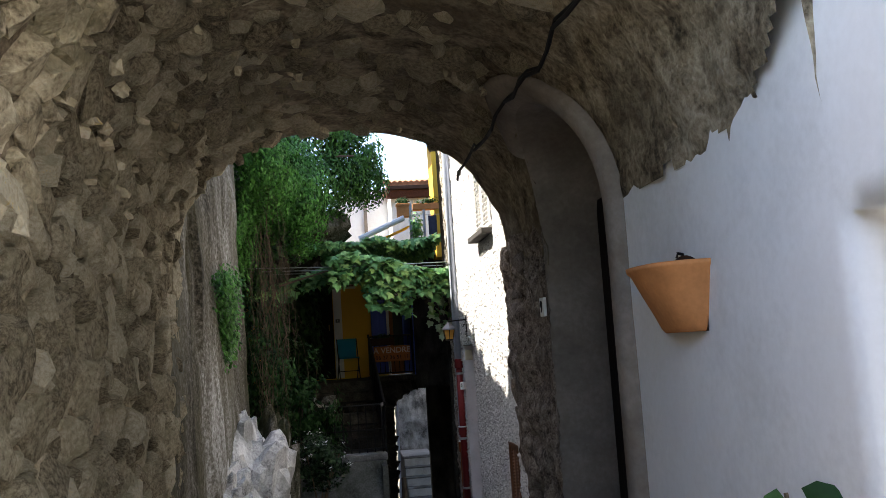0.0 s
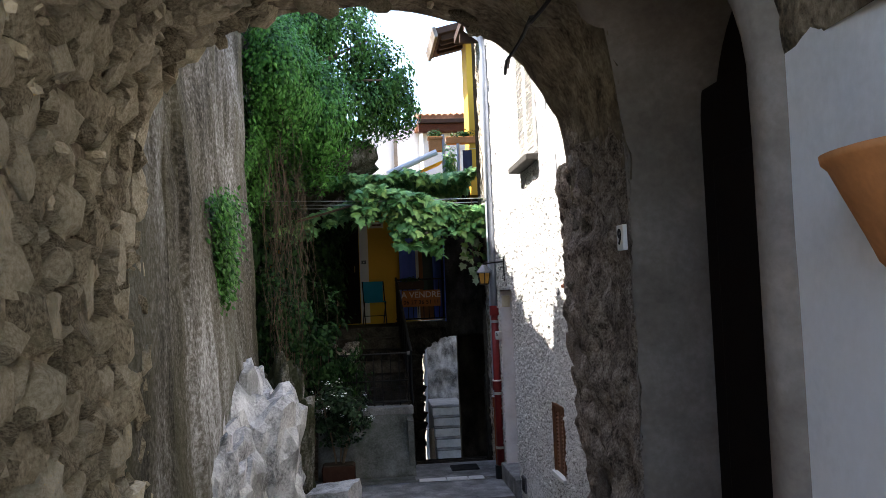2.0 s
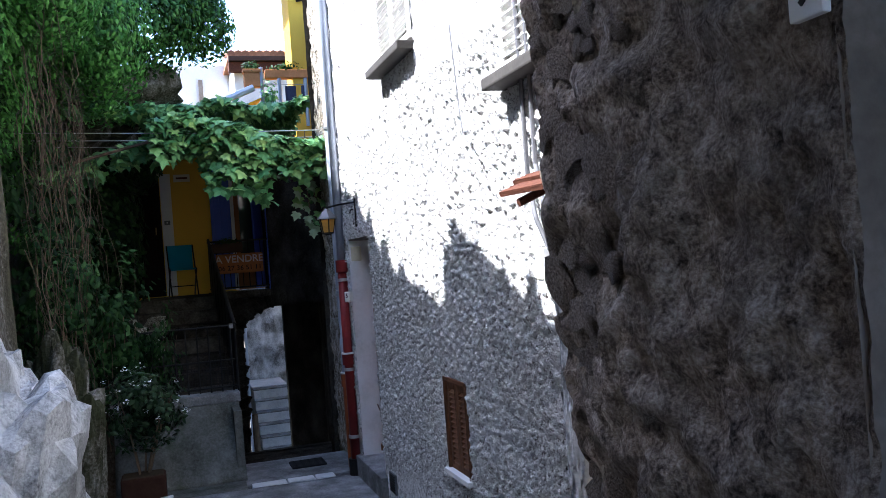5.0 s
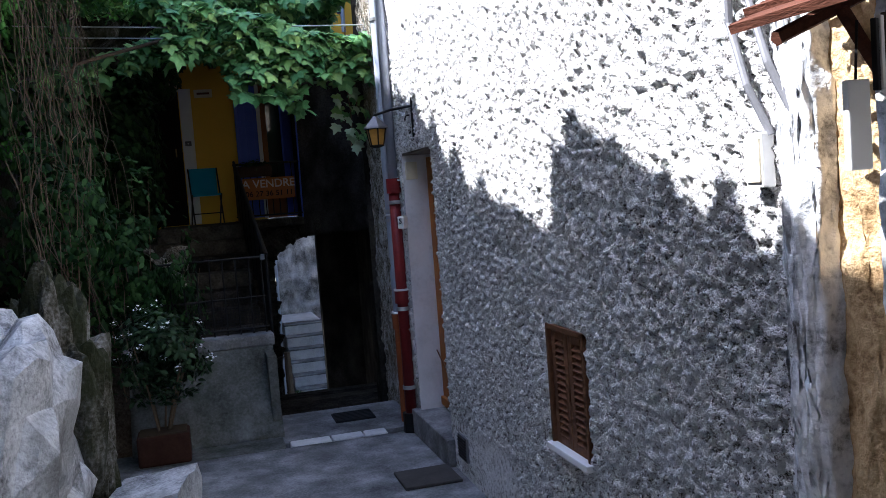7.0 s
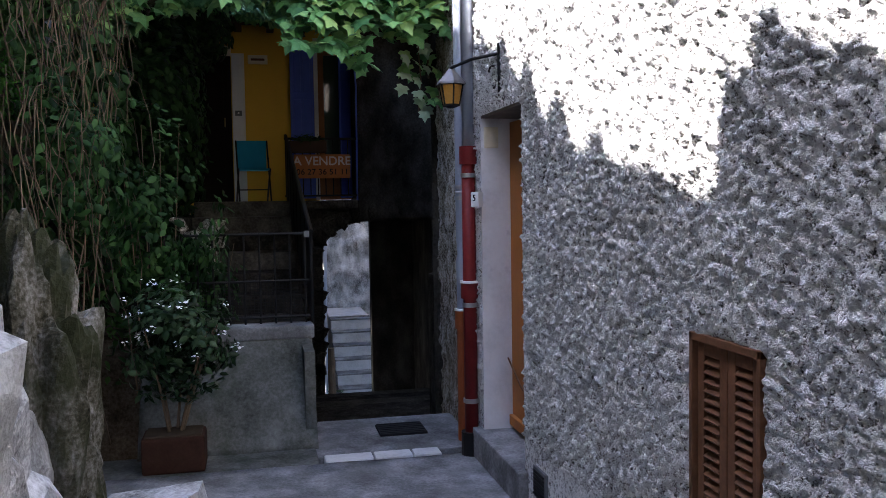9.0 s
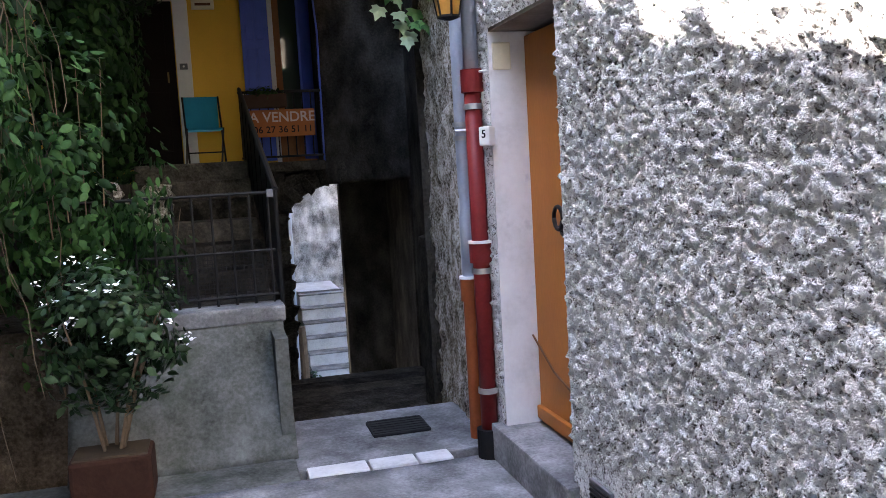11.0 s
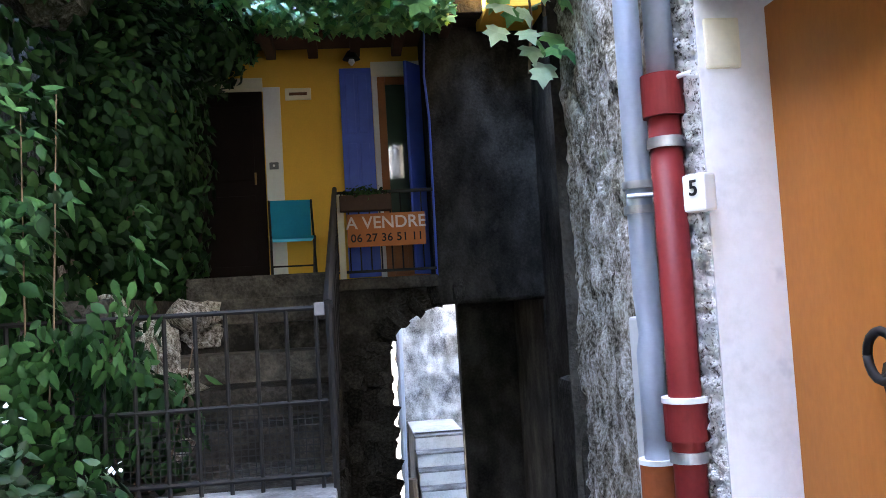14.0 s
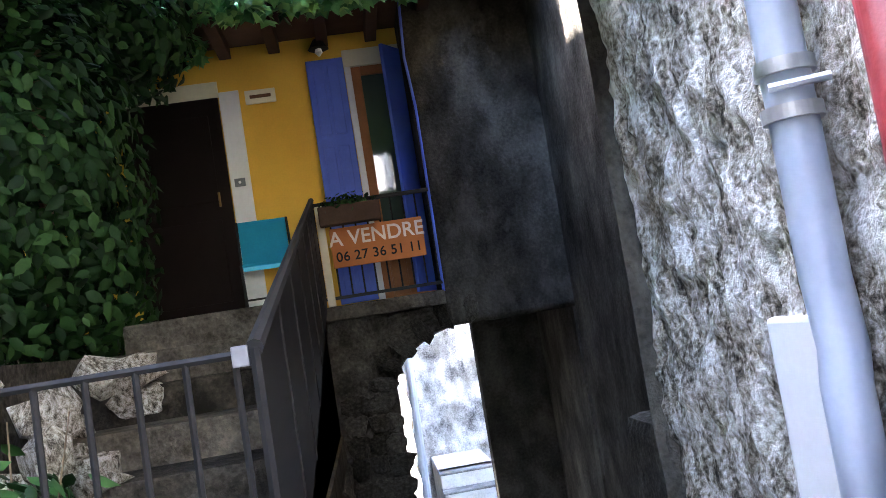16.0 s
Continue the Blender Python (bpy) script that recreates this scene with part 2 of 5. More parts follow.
M_SIGN = simple("orange_sign_board", (0.42, 0.14, 0.04), rough=0.6, wear=0.1)
M_PINK = simple("faded_lettering", (0.72, 0.60, 0.55), rough=0.6, bump=0)
M_CREAM = simple("cream_trim_paint", (0.72, 0.66, 0.5), rough=0.8, wear=0.12)
M_TILE = simple("clay_roof_tile", (0.34, 0.16, 0.09), rough=0.85, wear=0.4, vary=0.3)
M_EAVE = simple("dark_eave_wood", (0.06, 0.035, 0.025), rough=0.8, wear=0.3)
M_YCLOTH = simple("yellow_parasol_cloth", (0.8, 0.45, 0.02), rough=0.85, wear=0.08)
M_WCLOTH = simple("white_cloth", (0.75, 0.75, 0.77), rough=0.9, wear=0.08)
M_DCLOTH = simple("dark_laundry", (0.05, 0.055, 0.09), rough=0.9)
M_BARK = simple("bark", (0.14, 0.10, 0.065), rough=0.9, wear=0.4, bump=0.6)
M_ROOT = simple("dry_creeper", (0.085, 0.064, 0.042), rough=0.9, wear=0.4, bump=0.3, vary=0.3)
M_SOIL = simple("soil", (0.06, 0.045, 0.03), rough=0.95, wear=0.3)
M_RUBBER = simple("black_rubber_mat", (0.02, 0.02, 0.022), rough=0.9)
# Sills: shadowed underside put into the colour; floor cover: its own dark tone.
M_SILL = simple("sill_shade_and_cover", (0.06, 0.055, 0.05), rough=0.8, wear=0.3)
M_VENT = simple("grey_vent_metal", (0.16, 0.16, 0.17), rough=0.6, metal=0.4)


def leaf_material(name, dark, mid, light, gloss=0.45):
    m = material(name, [(0.15, dark), (0.5, mid), (0.9, light)], scale=3, rough=gloss, bump=0, vary=0.7)
    n, l = m.node_tree.nodes, m.node_tree.links
    b = n["Principled BSDF"]
    tr = n.new("ShaderNodeBsdfTranslucent")
    mx = n.new("ShaderNodeMixShader")
    mx.inputs[0].default_value = 0.2
    l.new(b.inputs["Base Color"].links[0].from_socket, tr.inputs[0])
    l.new(b.outputs[0], mx.inputs[1])
    l.new(tr.outputs[0], mx.inputs[2])
    l.new(mx.outputs[0], n["Material Output"].inputs[0])
    return m


M_IVY = leaf_material("ivy_leaf", (0.015, 0.05, 0.008), (0.05, 0.16, 0.025), (0.10, 0.26, 0.05))
M_TREE = leaf_material("tree_leaf", (0.012, 0.035, 0.006), (0.045, 0.125, 0.022), (0.10, 0.22, 0.045))
# Darker copy of the ivy leaf for growth that stands in shade.
M_SHADEIVY = leaf_material("shaded_ivy_leaf", (0.005, 0.016, 0.004), (0.014, 0.042, 0.010), (0.035, 0.08, 0.02), 0.6)
M_VINE = leaf_material("vine_leaf", (0.07, 0.19, 0.075), (0.16, 0.36, 0.14), (0.36, 0.56, 0.19), 0.4)
M_SHRUB = leaf_material("shrub_leaf", (0.006, 0.016, 0.005), (0.015, 0.037, 0.013), (0.065, 0.11, 0.055), 0.4)
M_BUSH = leaf_material("bush_leaf", (0.006, 0.02, 0.005), (0.016, 0.05, 0.012), (0.045, 0.105, 0.028), 0.6)
# Pale copy of the vine leaf, with the daylight on it in the colour.
M_HANG = leaf_material("lit_vine_leaf", (0.25, 0.36, 0.22), (0.36, 0.48, 0.32), (0.45, 0.55, 0.40), 0.4)

M_GLASS = bpy.data.materials.new("window_glass")
M_GLASS.use_nodes = True
gb = M_GLASS.node_tree.nodes["Principled BSDF"]
gb.inputs["Base Color"].default_value = (0.05, 0.07, 0.06, 1)
gb.inputs["Roughness"].default_value = 0.04
gb.inputs["Specular IOR Level"].default_value = 0.8


# ---- builders ----
def part(name, bm, mat, parent=None, label="", smooth=False):
    me = bpy.data.meshes.new(name)
    if isinstance(bm, bmesh.types.BMesh):
        bmesh.ops.recalc_face_normals(bm, faces=bm.faces)
        bm.to_mesh(me)
        bm.free()
    else:
        me.from_pydata(bm[0], [], bm[1])
    if smooth or name == "foliage" or name == "crown":
        me.polygons.foreach_set("use_smooth", [True] * len(me.polygons))
    me.materials.append(mat)
    ob = new(name, me)
    if parent:
        ob.parent = parent
    if label:
        tagged(ob, label)
    return ob


def thing(name, label, category, at=(0, 0, 0), rot=(0, 0, 0), group="", kind=""):
    e = new(name)
    e.empty_display_size = 0.1
    e.matrix_world = pose(*at, *rot)
    return tagged(e, label, category, group, kind)


def box(x0, x1, y0, y1, z0, z1, bevel=0.0, bm=None):
    b = bm or bmesh.new()
    r = bmesh.ops.create_cube(b, size=1.0)
    vs = r["verts"]
    for v in vs:
        v.co = Vector(((x0 + x1) / 2 + v.co.x * (x1 - x0), (y0 + y1) / 2 + v.co.y * (y1 - y0), (z0 + z1) / 2 + v.co.z * (z1 - z0)))
    if bevel:
        es = list({e for v in vs for e in v.link_edges})
        bmesh.ops.bevel(b, geom=es, offset=bevel, segments=2, affect="EDGES", profile=0.6)
    return b


def rod(points, r, sides=8, bm=None, taper=1.0):
    """A round bar along a line of points."""
    b = bm or bmesh.new()
    pts = [Vector(p) for p in points]
    rings = []
    for i, p in enumerate(pts):
        d = (pts[min(i + 1, len(pts) - 1)] - pts[max(i - 1, 0)]).normalized()
        side = d.cross(Vector((0, 0, 1)) if abs(d.z) < 0.9 else Vector((1, 0, 0))).normalized()
        up = side.cross(d)
        rr = r * (1 + (taper - 1) * i / max(1, len(pts) - 1))
        rings.append([b.verts.new(p + rr * (math.cos(a) * side + math.sin(a) * up)) for a in (2 * math.pi * k / sides for k in range(sides))])
    for a, c in zip(rings, rings[1:]):
        for k in range(sides):
            b.faces.new((a[k], a[(k + 1) % sides], c[(k + 1) % sides], c[k]))
    b.faces.new(rings[0][::-1])
    b.faces.new(rings[-1])
    return b


def lathe(profile, sides=24, bm=None):
    """A turned body round z from (radius, height) pairs."""
    b = bm or bmesh.new()
    rings = [[b.verts.new((r * math.cos(2 * math.pi * k / sides + math.pi / 2), r * math.sin(2 * math.pi * k / sides + math.pi / 2), z)) for k in range(sides)] for r, z in profile]
    for a, c in zip(rings, rings[1:]):
        for k in range(sides):
            b.faces.new((a[k], a[(k + 1) % sides], c[(k + 1) % sides], c[k]))
    for ring in (rings[0], rings[-1]):
        b.faces.new(ring)
    return b


def rough(p, amp, freq, fine=0.35):
    q = Vector(p) * freq
    return amp * (noise.noise(q) + fine * noise.noise(q * 2.7) + fine * 0.5 * noise.noise(q * 6.1))


def lines(a, b, step, extra=()):
    n = max(2, round((b - a) / step) + 1)
    v = sorted(set([round(float(x), 4) for x in np.linspace(a, b, n)] + [round(e, 4) for e in extra if a < e < b]))
    return v


def sheet(us, vs, fn, skip=None):
    """A grid surface over parameters us x vs."""
    verts = [tuple(fn(u, v)) for v in vs for u in us]
    nu = len(us)
    faces = []
    for j in range(len(vs) - 1):
        for i in range(nu - 1):
            if skip and skip((us[i] + us[i + 1]) / 2, (vs[j] + vs[j + 1]) / 2):
                continue
            faces.append((j * nu + i, j * nu + i + 1, (j + 1) * nu + i + 1, (j + 1) * nu + i))
    return verts, faces


def solid(ob, thickness):
    s = ob.modifiers.new("thickness", "SOLIDIFY")
    s.thickness, s.offset = thickness, -1
    return ob


def structure(ob, label, category):
    return tagged(ob, label, category, kind="structure")


def leaf_cloud(samples, size, droop=0.3, spread=0.35, fold=0.25):
    """Many small pointed leaves: verts and faces. samples: (place, outward normal)."""
    verts, faces = [], []
    for p, nrm in samples:
        s = size * random.uniform(0.6, 1.3)
        n = (Vector(nrm) + Vector((random.uniform(-1, 1), random.uniform(-1, 1), random.uniform(-0.6, 1))) * spread * 2).normalized()
        d = Vector((random.uniform(-1, 1), random.uniform(-1, 1), -droop - random.random() * 0.6))
        d = (d - d.dot(n) * n).normalized()
        w = n.cross(d)
        p = Vector(p)
        k = len(verts)
        for along, side, lift in ((0, 0, 0), (0.22, 0.24, -0.06), (0.55, 0.27, -0.1), (1.0, 0, -0.08), (0.55, -0.27, -0.1), (0.22, -0.24, -0.06), (0.5, 0, 0.05)):
            verts.append(tuple(p + d * s * along + w * s * side + n * s * lift * fold * 4))
        faces += [(k, k + 1, k + 6), (k + 1, k + 2, k + 6), (k + 2, k + 3, k + 6), (k + 3, k + 4, k + 6), (k + 4, k + 5, k + 6), (k + 5, k, k + 6)]
    return verts, faces


def ellipsoid_samples(c, r, n, shell=0.55):
    out = []
    c = Vector(c)
    for _ in range(n):
        d = Vector((random.gauss(0, 1), random.gauss(0, 1), random.gauss(0, 1))).normalized()
        k = shell + (1 - shell) * random.random()
        out.append((c + Vector((d.x * r[0], d.y * r[1], d.z * r[2])) * k, d))
    return out


def text_part(name, body, size, m, mat, parent, label=""):
    cu = bpy.data.curves.new(name, "FONT")
    cu.body, cu.size, cu.extrude, cu.align_x, cu.align_y = body, size, 0.002, "CENTER", "CENTER"
    cu.offset = size * 0.014
    tmp = new(name, cu)
    dg = bpy.context.evaluated_depsgraph_get()
    me = bpy.data.meshes.new_from_object(tmp.evaluated_get(dg))
    bpy.data.objects.remove(tmp)
    me.materials.clear()
    me.materials.append(mat)
    ob = new(name, me)
    ob.parent = parent
    ob.matrix_local = m
    if label:
        tagged(ob, label)
    return ob


def stone_meshes(name, count, mat, flat=0.5):
    """A few lumpy low stones, about 1 across, to be shared by many pieces."""
    out = []
    for i in range(count):
        b = bmesh.new()
        bmesh.ops.create_cube(b, size=1.0)
        bmesh.ops.bevel(b, geom=list(b.edges), offset=0.24, segments=1, affect="EDGES")
        for v in b.verts:
            v.co.z *= flat
            v.co += Vector((random.uniform(-1, 1), random.uniform(-1, 1), random.uniform(-1, 1))) * 0.14
        bmesh.ops.recalc_face_normals(b, faces=b.faces)
        me = bpy.data.meshes.new(name)
        b.to_mesh(me)
        b.free()
        me.materials.append(mat)
        out.append(me)
    return out


def lay_stones(name, parent, meshes, places, near):
    """places: (matrix). Those for which near() holds become pieces, the rest one joined part."""
    verts, faces, n = [], [], 0
    for m in places:
        me = random.choice(meshes)
        if n < 300 and near(m.translation):
            ob = new(name, me)
            ob.parent = parent
            ob.matrix_local = m
            n += 1
        else:
            k = len(verts)
            verts += [tuple(m @ v.co) for v in me.vertices]
            faces += [tuple(k + i for i in p.vertices) for p in me.polygons]
    if faces:
        tagged(part(name + "_rest", (verts, faces), meshes[0].materials[0], parent), kind="stuff")


# ---- large structure ----
XW, FL = 1.755, -0.06          # face of the street wall, level of the lower alley
SP, RISE, HW, CX = 2.65, 1.05, 1.10, 0.10
DY, DR, DS = 4.115, 0.585, 2.80  # arched house door: centre, half width, spring


def spow(v, p):
    return math.copysign(abs(v) ** p, v)


def vault_xz(a):
    return CX - HW * spow(math.cos(a), 0.83), SP + RISE * abs(math.sin(a)) ** 0.83


def vault_side(z):
    """x of the vault's right flank at height z."""
    if z <= SP:
        return CX + HW
    s = min(1.0, ((z - SP) / RISE) ** 1.2)
    return CX + HW * math.sqrt(max(0.0, 1 - s * s)) ** 0.83


# Unseen rim: steps and notch are shaped to cast the street wall's sun edge.
def cliff_top(y):
    if y < 6.45:
        return 6.7
    if y < 7.12:
        return 4.0
    if y < 7.5:
        return 5.8
    if y < 9.25:
        return 5.85 + 0.27 * (y - 7.5) + 0.12 * math.sin(y * 17)
    return 5.7 + 0.37 * (y - 9.25) + 0.1 * math.sin(y * 13)


def cliff_x(y, z):
    x = -0.98 - 0.05 * (z - 1.5)
    if y > 10.4:
        x -= min(0.75, (y - 10.4) * 0.55) * max(0.0, min(1.0, (4.6 - z) / 1.5))
    return x


def patch_z(y):
    return 2.80 + 0.05 * noise.noise(Vector((y * 3, 0, 1))) + 0.012 * noise.noise(Vector((y * 11, 0, 1))) + max(0.0, 2.4 - y) * 0.6


def build_structure():
    # stepped passage floor
    treads = [(-6.0, 1.8, 0.72), (1.8, 3.0, 0.60), (3.0, 4.2, 0.48), (4.2, 5.4, 0.36), (5.4, 6.4, 0.22), (6.4, 7.6, 0.08)]
    fl = structure(part("floor", sheet(lines(-2.4, XW + 0.1, 0.12), lines(7.6, 12.04, 0.12), lambda x, y: (x, y, FL + rough((x, y, 0), 0.008, 2.0))), M_CONC, smooth=True), "worn grey concrete alley floor with damp stains", "floor")
    solid(fl, 0.3)
    for y0, y1, z in treads:
        part("step", box(-1.3, XW + 0.05, y0, y1 + 0.03, z - 0.5, z, 0.015), M_CONC, fl)
    # stone edging, landing and the flight down to the arch
    x = 0.70
    for w in (0.34, 0.27, 0.2, 0.3):
        if x + w < XW:
            part("edging_stone", box(x, x + w - 0.012, 12.04, 12.2, FL - 0.3, FL + 0.012, 0.012), M_PALE, fl)
            x += w
    part("landing", box(0.66, 2.7, 12.2, 13.2, FL - 0.3, FL - 0.005, 0.01), M_CONC, fl)
    part("ledge", box(-1.9, 0.66, 12.04, 12.5, FL - 0.3, FL, 0.01), M_SLAB, fl)
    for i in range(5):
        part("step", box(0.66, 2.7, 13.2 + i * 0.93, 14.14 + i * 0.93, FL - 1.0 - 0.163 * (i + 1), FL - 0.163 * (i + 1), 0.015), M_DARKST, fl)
    part("step", box(0.66, 3.4, 17.85, 30, -3.2, -2.55, 0.01), M_CONC, fl)

    # vault over the passage, cut for the door's lunette
    def vault(a, y):
        x, z = vault_xz(a)
        n = Vector((x - CX, 0, z - SP + 0.3)).normalized()
        e = 0.06 * noise.noise(Vector((x * 3, 0, z * 3))) if y < 2.0 or y > 5.6 else 0
        d = rough((x, y, z), 0.03, 3.2, 0.6)
        return x + n.x * d, y + e, z + n.z * d

    def lunette(a, y):
        x, z = vault_xz(a)
        if x > 0.6 and y < DY - DR and z < patch_z(y):
            return True
        return x > 0.6 and abs(y - DY) < DR + 0.02 and z < DS + math.sqrt(max(0, (DR + 0.02) ** 2 - (y - DY) ** 2))

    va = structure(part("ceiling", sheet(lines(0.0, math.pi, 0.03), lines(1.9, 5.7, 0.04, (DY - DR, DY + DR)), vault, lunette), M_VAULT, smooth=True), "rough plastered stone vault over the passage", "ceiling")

    def ring(y):
        def f(a, k):
            x, z = vault_xz(a)
            e = 0.06 * noise.noise(Vector((x * 3, 0, z * 3))) + rough((x, y, z), 0.03, 3.2, 0.6) * (1 - k)
            return CX + (x - CX) * (1 + k * 1.0), y + e, z + k * (1.2 + 0.6 * math.sin(a))
        return sheet(lines(0.0, math.pi, 0.04), [0, 0.02, 0.1, 0.3, 0.6, 1.0], f)

    h = structure(part("wall_arch", ring(5.7), M_MORTAR), "rubble stone arch face at the end of the vault", "wall")
    part("inner_face", ring(1.9), M_MORTAR, h)
    # Out of view; made this tall to cut sky light in the alley.
    part("upper_wall", box(-3.4, 1.75, 2.0, 5.6, 3.95, 9.2), M_MORTAR, h, "unseen rendered house wall over the passage, raised to block sky")
    # left wall of the passage, tall before the vault
    lw = structure(part("wall_left", sheet(lines(-5, 5.72, 0.06), lines(0, 2.75, 0.06), lambda y, z: (-1.0 + rough((0, y, z), 0.035, 4), y, z)), M_MORTAR, smooth=True), "rubble stone passage wall in lime mortar", "wall")
    solid(lw, 0.4)
    part("upper_wall", box(-1.5, -1.02, -5, 1.95, 2.7, 3.3), M_MORTAR, lw)
    # right wall, limewashed, up to the arched door; then the rough pier
    rw = structure(part("wall_right", sheet(lines(-5, DY - DR, 0.08), lines(0.2, 3.2, 0.08), lambda y, z: (1.2 + rough((3, y, z), 0.006, 1.5), y, z), lambda y, z: 0.85 < y < 1.83 and 1.2 < z < 2.52), M_WHITE, smooth=True), "white limewashed wall with soft undulations", "wall")
    solid(rw, -0.2)
    part("upper_wall", box(1.2, 1.6, -5, 2.3, 3.19, 4.3), M_WHITE, rw)
    part("opening_reveal", box(1.41, 2.1, 1.835, 2.0, 1.1, 2.7), M_WHITE, rw)
    part("opening_reveal", box(1.41, 2.1, 0.7, 0.845, 1.1, 2.7), M_WHITE, rw)
    part("opening_lintel", box(1.41, 2.1, 0.7, 2.0, 2.52, 2.7), M_WHITE, rw)
    part("opening_sill", box(1.41, 2.1, 0.7, 2.0, 1.0, 1.19), M_WHITE, rw)

    def pier(y, z):
        return vault_side(z) - 0.012 + rough((5, y, z), 0.05, 4.5, 0.6) * max(0.0, min(1.0, (y - DY - DR) / 0.06)) + max(0.0, y - 5.45) * (0.09 + 0.2 * max(0.0, min(1.6, 1.95 - z))) + rough((9, y, z), 0.012, 14) - max(0.0, min(1.0, (y - 5.2) / 0.3)) * 0.05 * abs(noise.noise(Vector((y * 5, z * 6, 2)))), y, z

    pr = structure(part("wall_pier", sheet(lines(DY + DR, 6.05, 0.025), lines(0.2, 2.9, 0.025), pier), M_PIER, smooth=True), "rough brown rendered pier beside the arched door", "wall")
    part("core", box(1.3, 1.7, DY + DR + 0.05, 5.72, 0.1, 3.6), M_PIER, pr)
    part("corner", box(1.4, 1.7, 5.72, 6.04, 0.0, 2.9), M_PIER, pr)
    # rock face
    cl = structure(part("rock_face", sheet(lines(5.3, 18.6, 0.07), lines(0, 1, 0.013),
        lambda y, k: (cliff_x(y, k * 5) + rough((1, y, k * 4), 0.07, 0.9, 0.5) + rough((1, y * 6, k * 5), 0.014, 1.3), y, -0.4 + k * (cliff_top(y) + 0.4))), M_CLIFF, smooth=True), "tall grey rock face streaked by rain", "rock face")
    part("top", sheet(lines(5.3, 18.6, 0.4), [0, 1], lambda y, k: (cliff_x(y, 5) - k * 5, y, cliff_top(y))), M_CLIFF, cl)
    part("return", box(-4, -1.3, 5.0, 5.4, 0, 4.9), M_CLIFF, cl)


def wall_street():
    holes = [(10.96, 11.87, 0.14, 2.24), (8.58, 8.98, 0.62, 1.2)]
    ys = lines(7.1, 12.12, 0.0115, (10.96, 11.87, 8.58, 8.98))
    zs = lines(-0.12, 3.2, 0.0115, (0.14, 2.24, 0.62, 1.2)) + lines(3.23, 6.0, 0.05)

    def inside(y, z):
        return any(a < y < b and c < z < d for a, b, c, d in holes)

    def f(y, z):
        e = min([max(max(a - y, y - b), max(c - z, z - d)) for a, b, c, d in holes] + [1])
        k = max(0.0, min(1.0, e / 0.04 + 0.15))
        if z < 0.34 and y > 9.6:
            k = min(k, 0.12)
        q = Vector((y, z, 0))
        n = 0.35 * noise.noise(q * 12) + 0.6 * noise.noise(q * 26) + 1.1 * noise.noise(q * 47) - 1.2 * max(0.0, noise.noise(q * 30 + Vector((0, 0, 7))) - 0.3)
        return XW - k * (0.026 * n + 0.008), y, z

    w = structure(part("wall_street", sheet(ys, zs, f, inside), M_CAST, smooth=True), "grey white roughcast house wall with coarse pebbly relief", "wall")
    # reveals
    part("door_reveal", box(XW, XW + 0.34, 11.865, 12.02, 0.1, 2.3), M_JAMB, w, "pale plastered door jamb")
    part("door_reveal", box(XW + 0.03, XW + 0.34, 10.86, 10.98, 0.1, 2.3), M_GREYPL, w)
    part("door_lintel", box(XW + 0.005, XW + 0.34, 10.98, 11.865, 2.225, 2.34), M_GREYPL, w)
    part("door_sill", box(XW - 0.06, XW + 0.34, 10.9, 11.96, FL, 0.14, 0.012), M_CONC, w)
    part("backing", box(XW + 0.34, XW + 0.4, 5.8, 13.4, -0.2, 6.0), M_GREYPL, w)
    part("window_reveal", box(XW + 0.04, XW + 0.3, 8.54, 9.02, 0.58, 0.62), M_GREYPL, w)
    # stretch beside the arch: peeling limewash and ochre
    def strip(path, z1, seed, amp):
        def f(u, z):
            i = min(int(u), len(path) - 2)
            k = u - i
            x, y = (path[i][j] * (1 - k) + path[i + 1][j] * k for j in (0, 1))
            return x + rough((seed, y * 2 + u, z), amp, 6, 0.7), y + rough((seed + 3, u, z), amp * 0.9, 5, 0.7), z
        return sheet(lines(0, len(path) - 1, 0.125), lines(-0.1, z1, 0.035), f)

    s = structure(part("wall_peeling", strip([(1.84, 6.77), (1.745, 6.765), (1.742, 6.5), (1.742, 6.2), (1.742, 5.72)], 6.0, 2, 0.012), M_PEEL, smooth=True), "peeling white limewashed wall strip", "wall")
    part("pilaster", strip([(1.86, 6.985), (1.745, 6.99), (1.72, 7.03), (1.72, 7.085), (1.735, 7.125), (1.8, 7.14)], 6.0, 5, 0.016), M_PEEL, s, "peeling white painted corner pier", smooth=True)
    part("plaster_scar", strip([(1.805, 6.7), (1.81, 6.8), (1.80, 6.9), (1.815, 7.05)], 6.0, 9, 0.02), M_OCHRE, s, "exposed ochre plaster", smooth=True)
    # old stone wall past the downpipes, then the turn into the recess
    o = structure(part("wall_old", sheet(lines(12.1, 13.5, 0.02), lines(-1.0, 6.0, 0.03), lambda y, z: (XW + 0.05 + rough((4, y, z * 0.8), 0.018, 7, 0.9) + rough((8, y, z), 0.012, 22), y, z)), M_OLDWALL, smooth=True), "old stone wall with crumbling streaked render", "wall")
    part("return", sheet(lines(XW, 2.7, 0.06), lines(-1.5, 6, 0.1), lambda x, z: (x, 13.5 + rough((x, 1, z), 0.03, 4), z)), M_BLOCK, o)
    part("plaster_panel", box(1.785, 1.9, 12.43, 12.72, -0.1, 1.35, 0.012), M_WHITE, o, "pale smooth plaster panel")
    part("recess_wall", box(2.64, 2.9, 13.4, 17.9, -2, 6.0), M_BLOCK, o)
    part("buttress", box(XW + 0.02, 2.0, 13.48, 13.9, -1.5, 1.05, 0.05), M_DARKST, o)


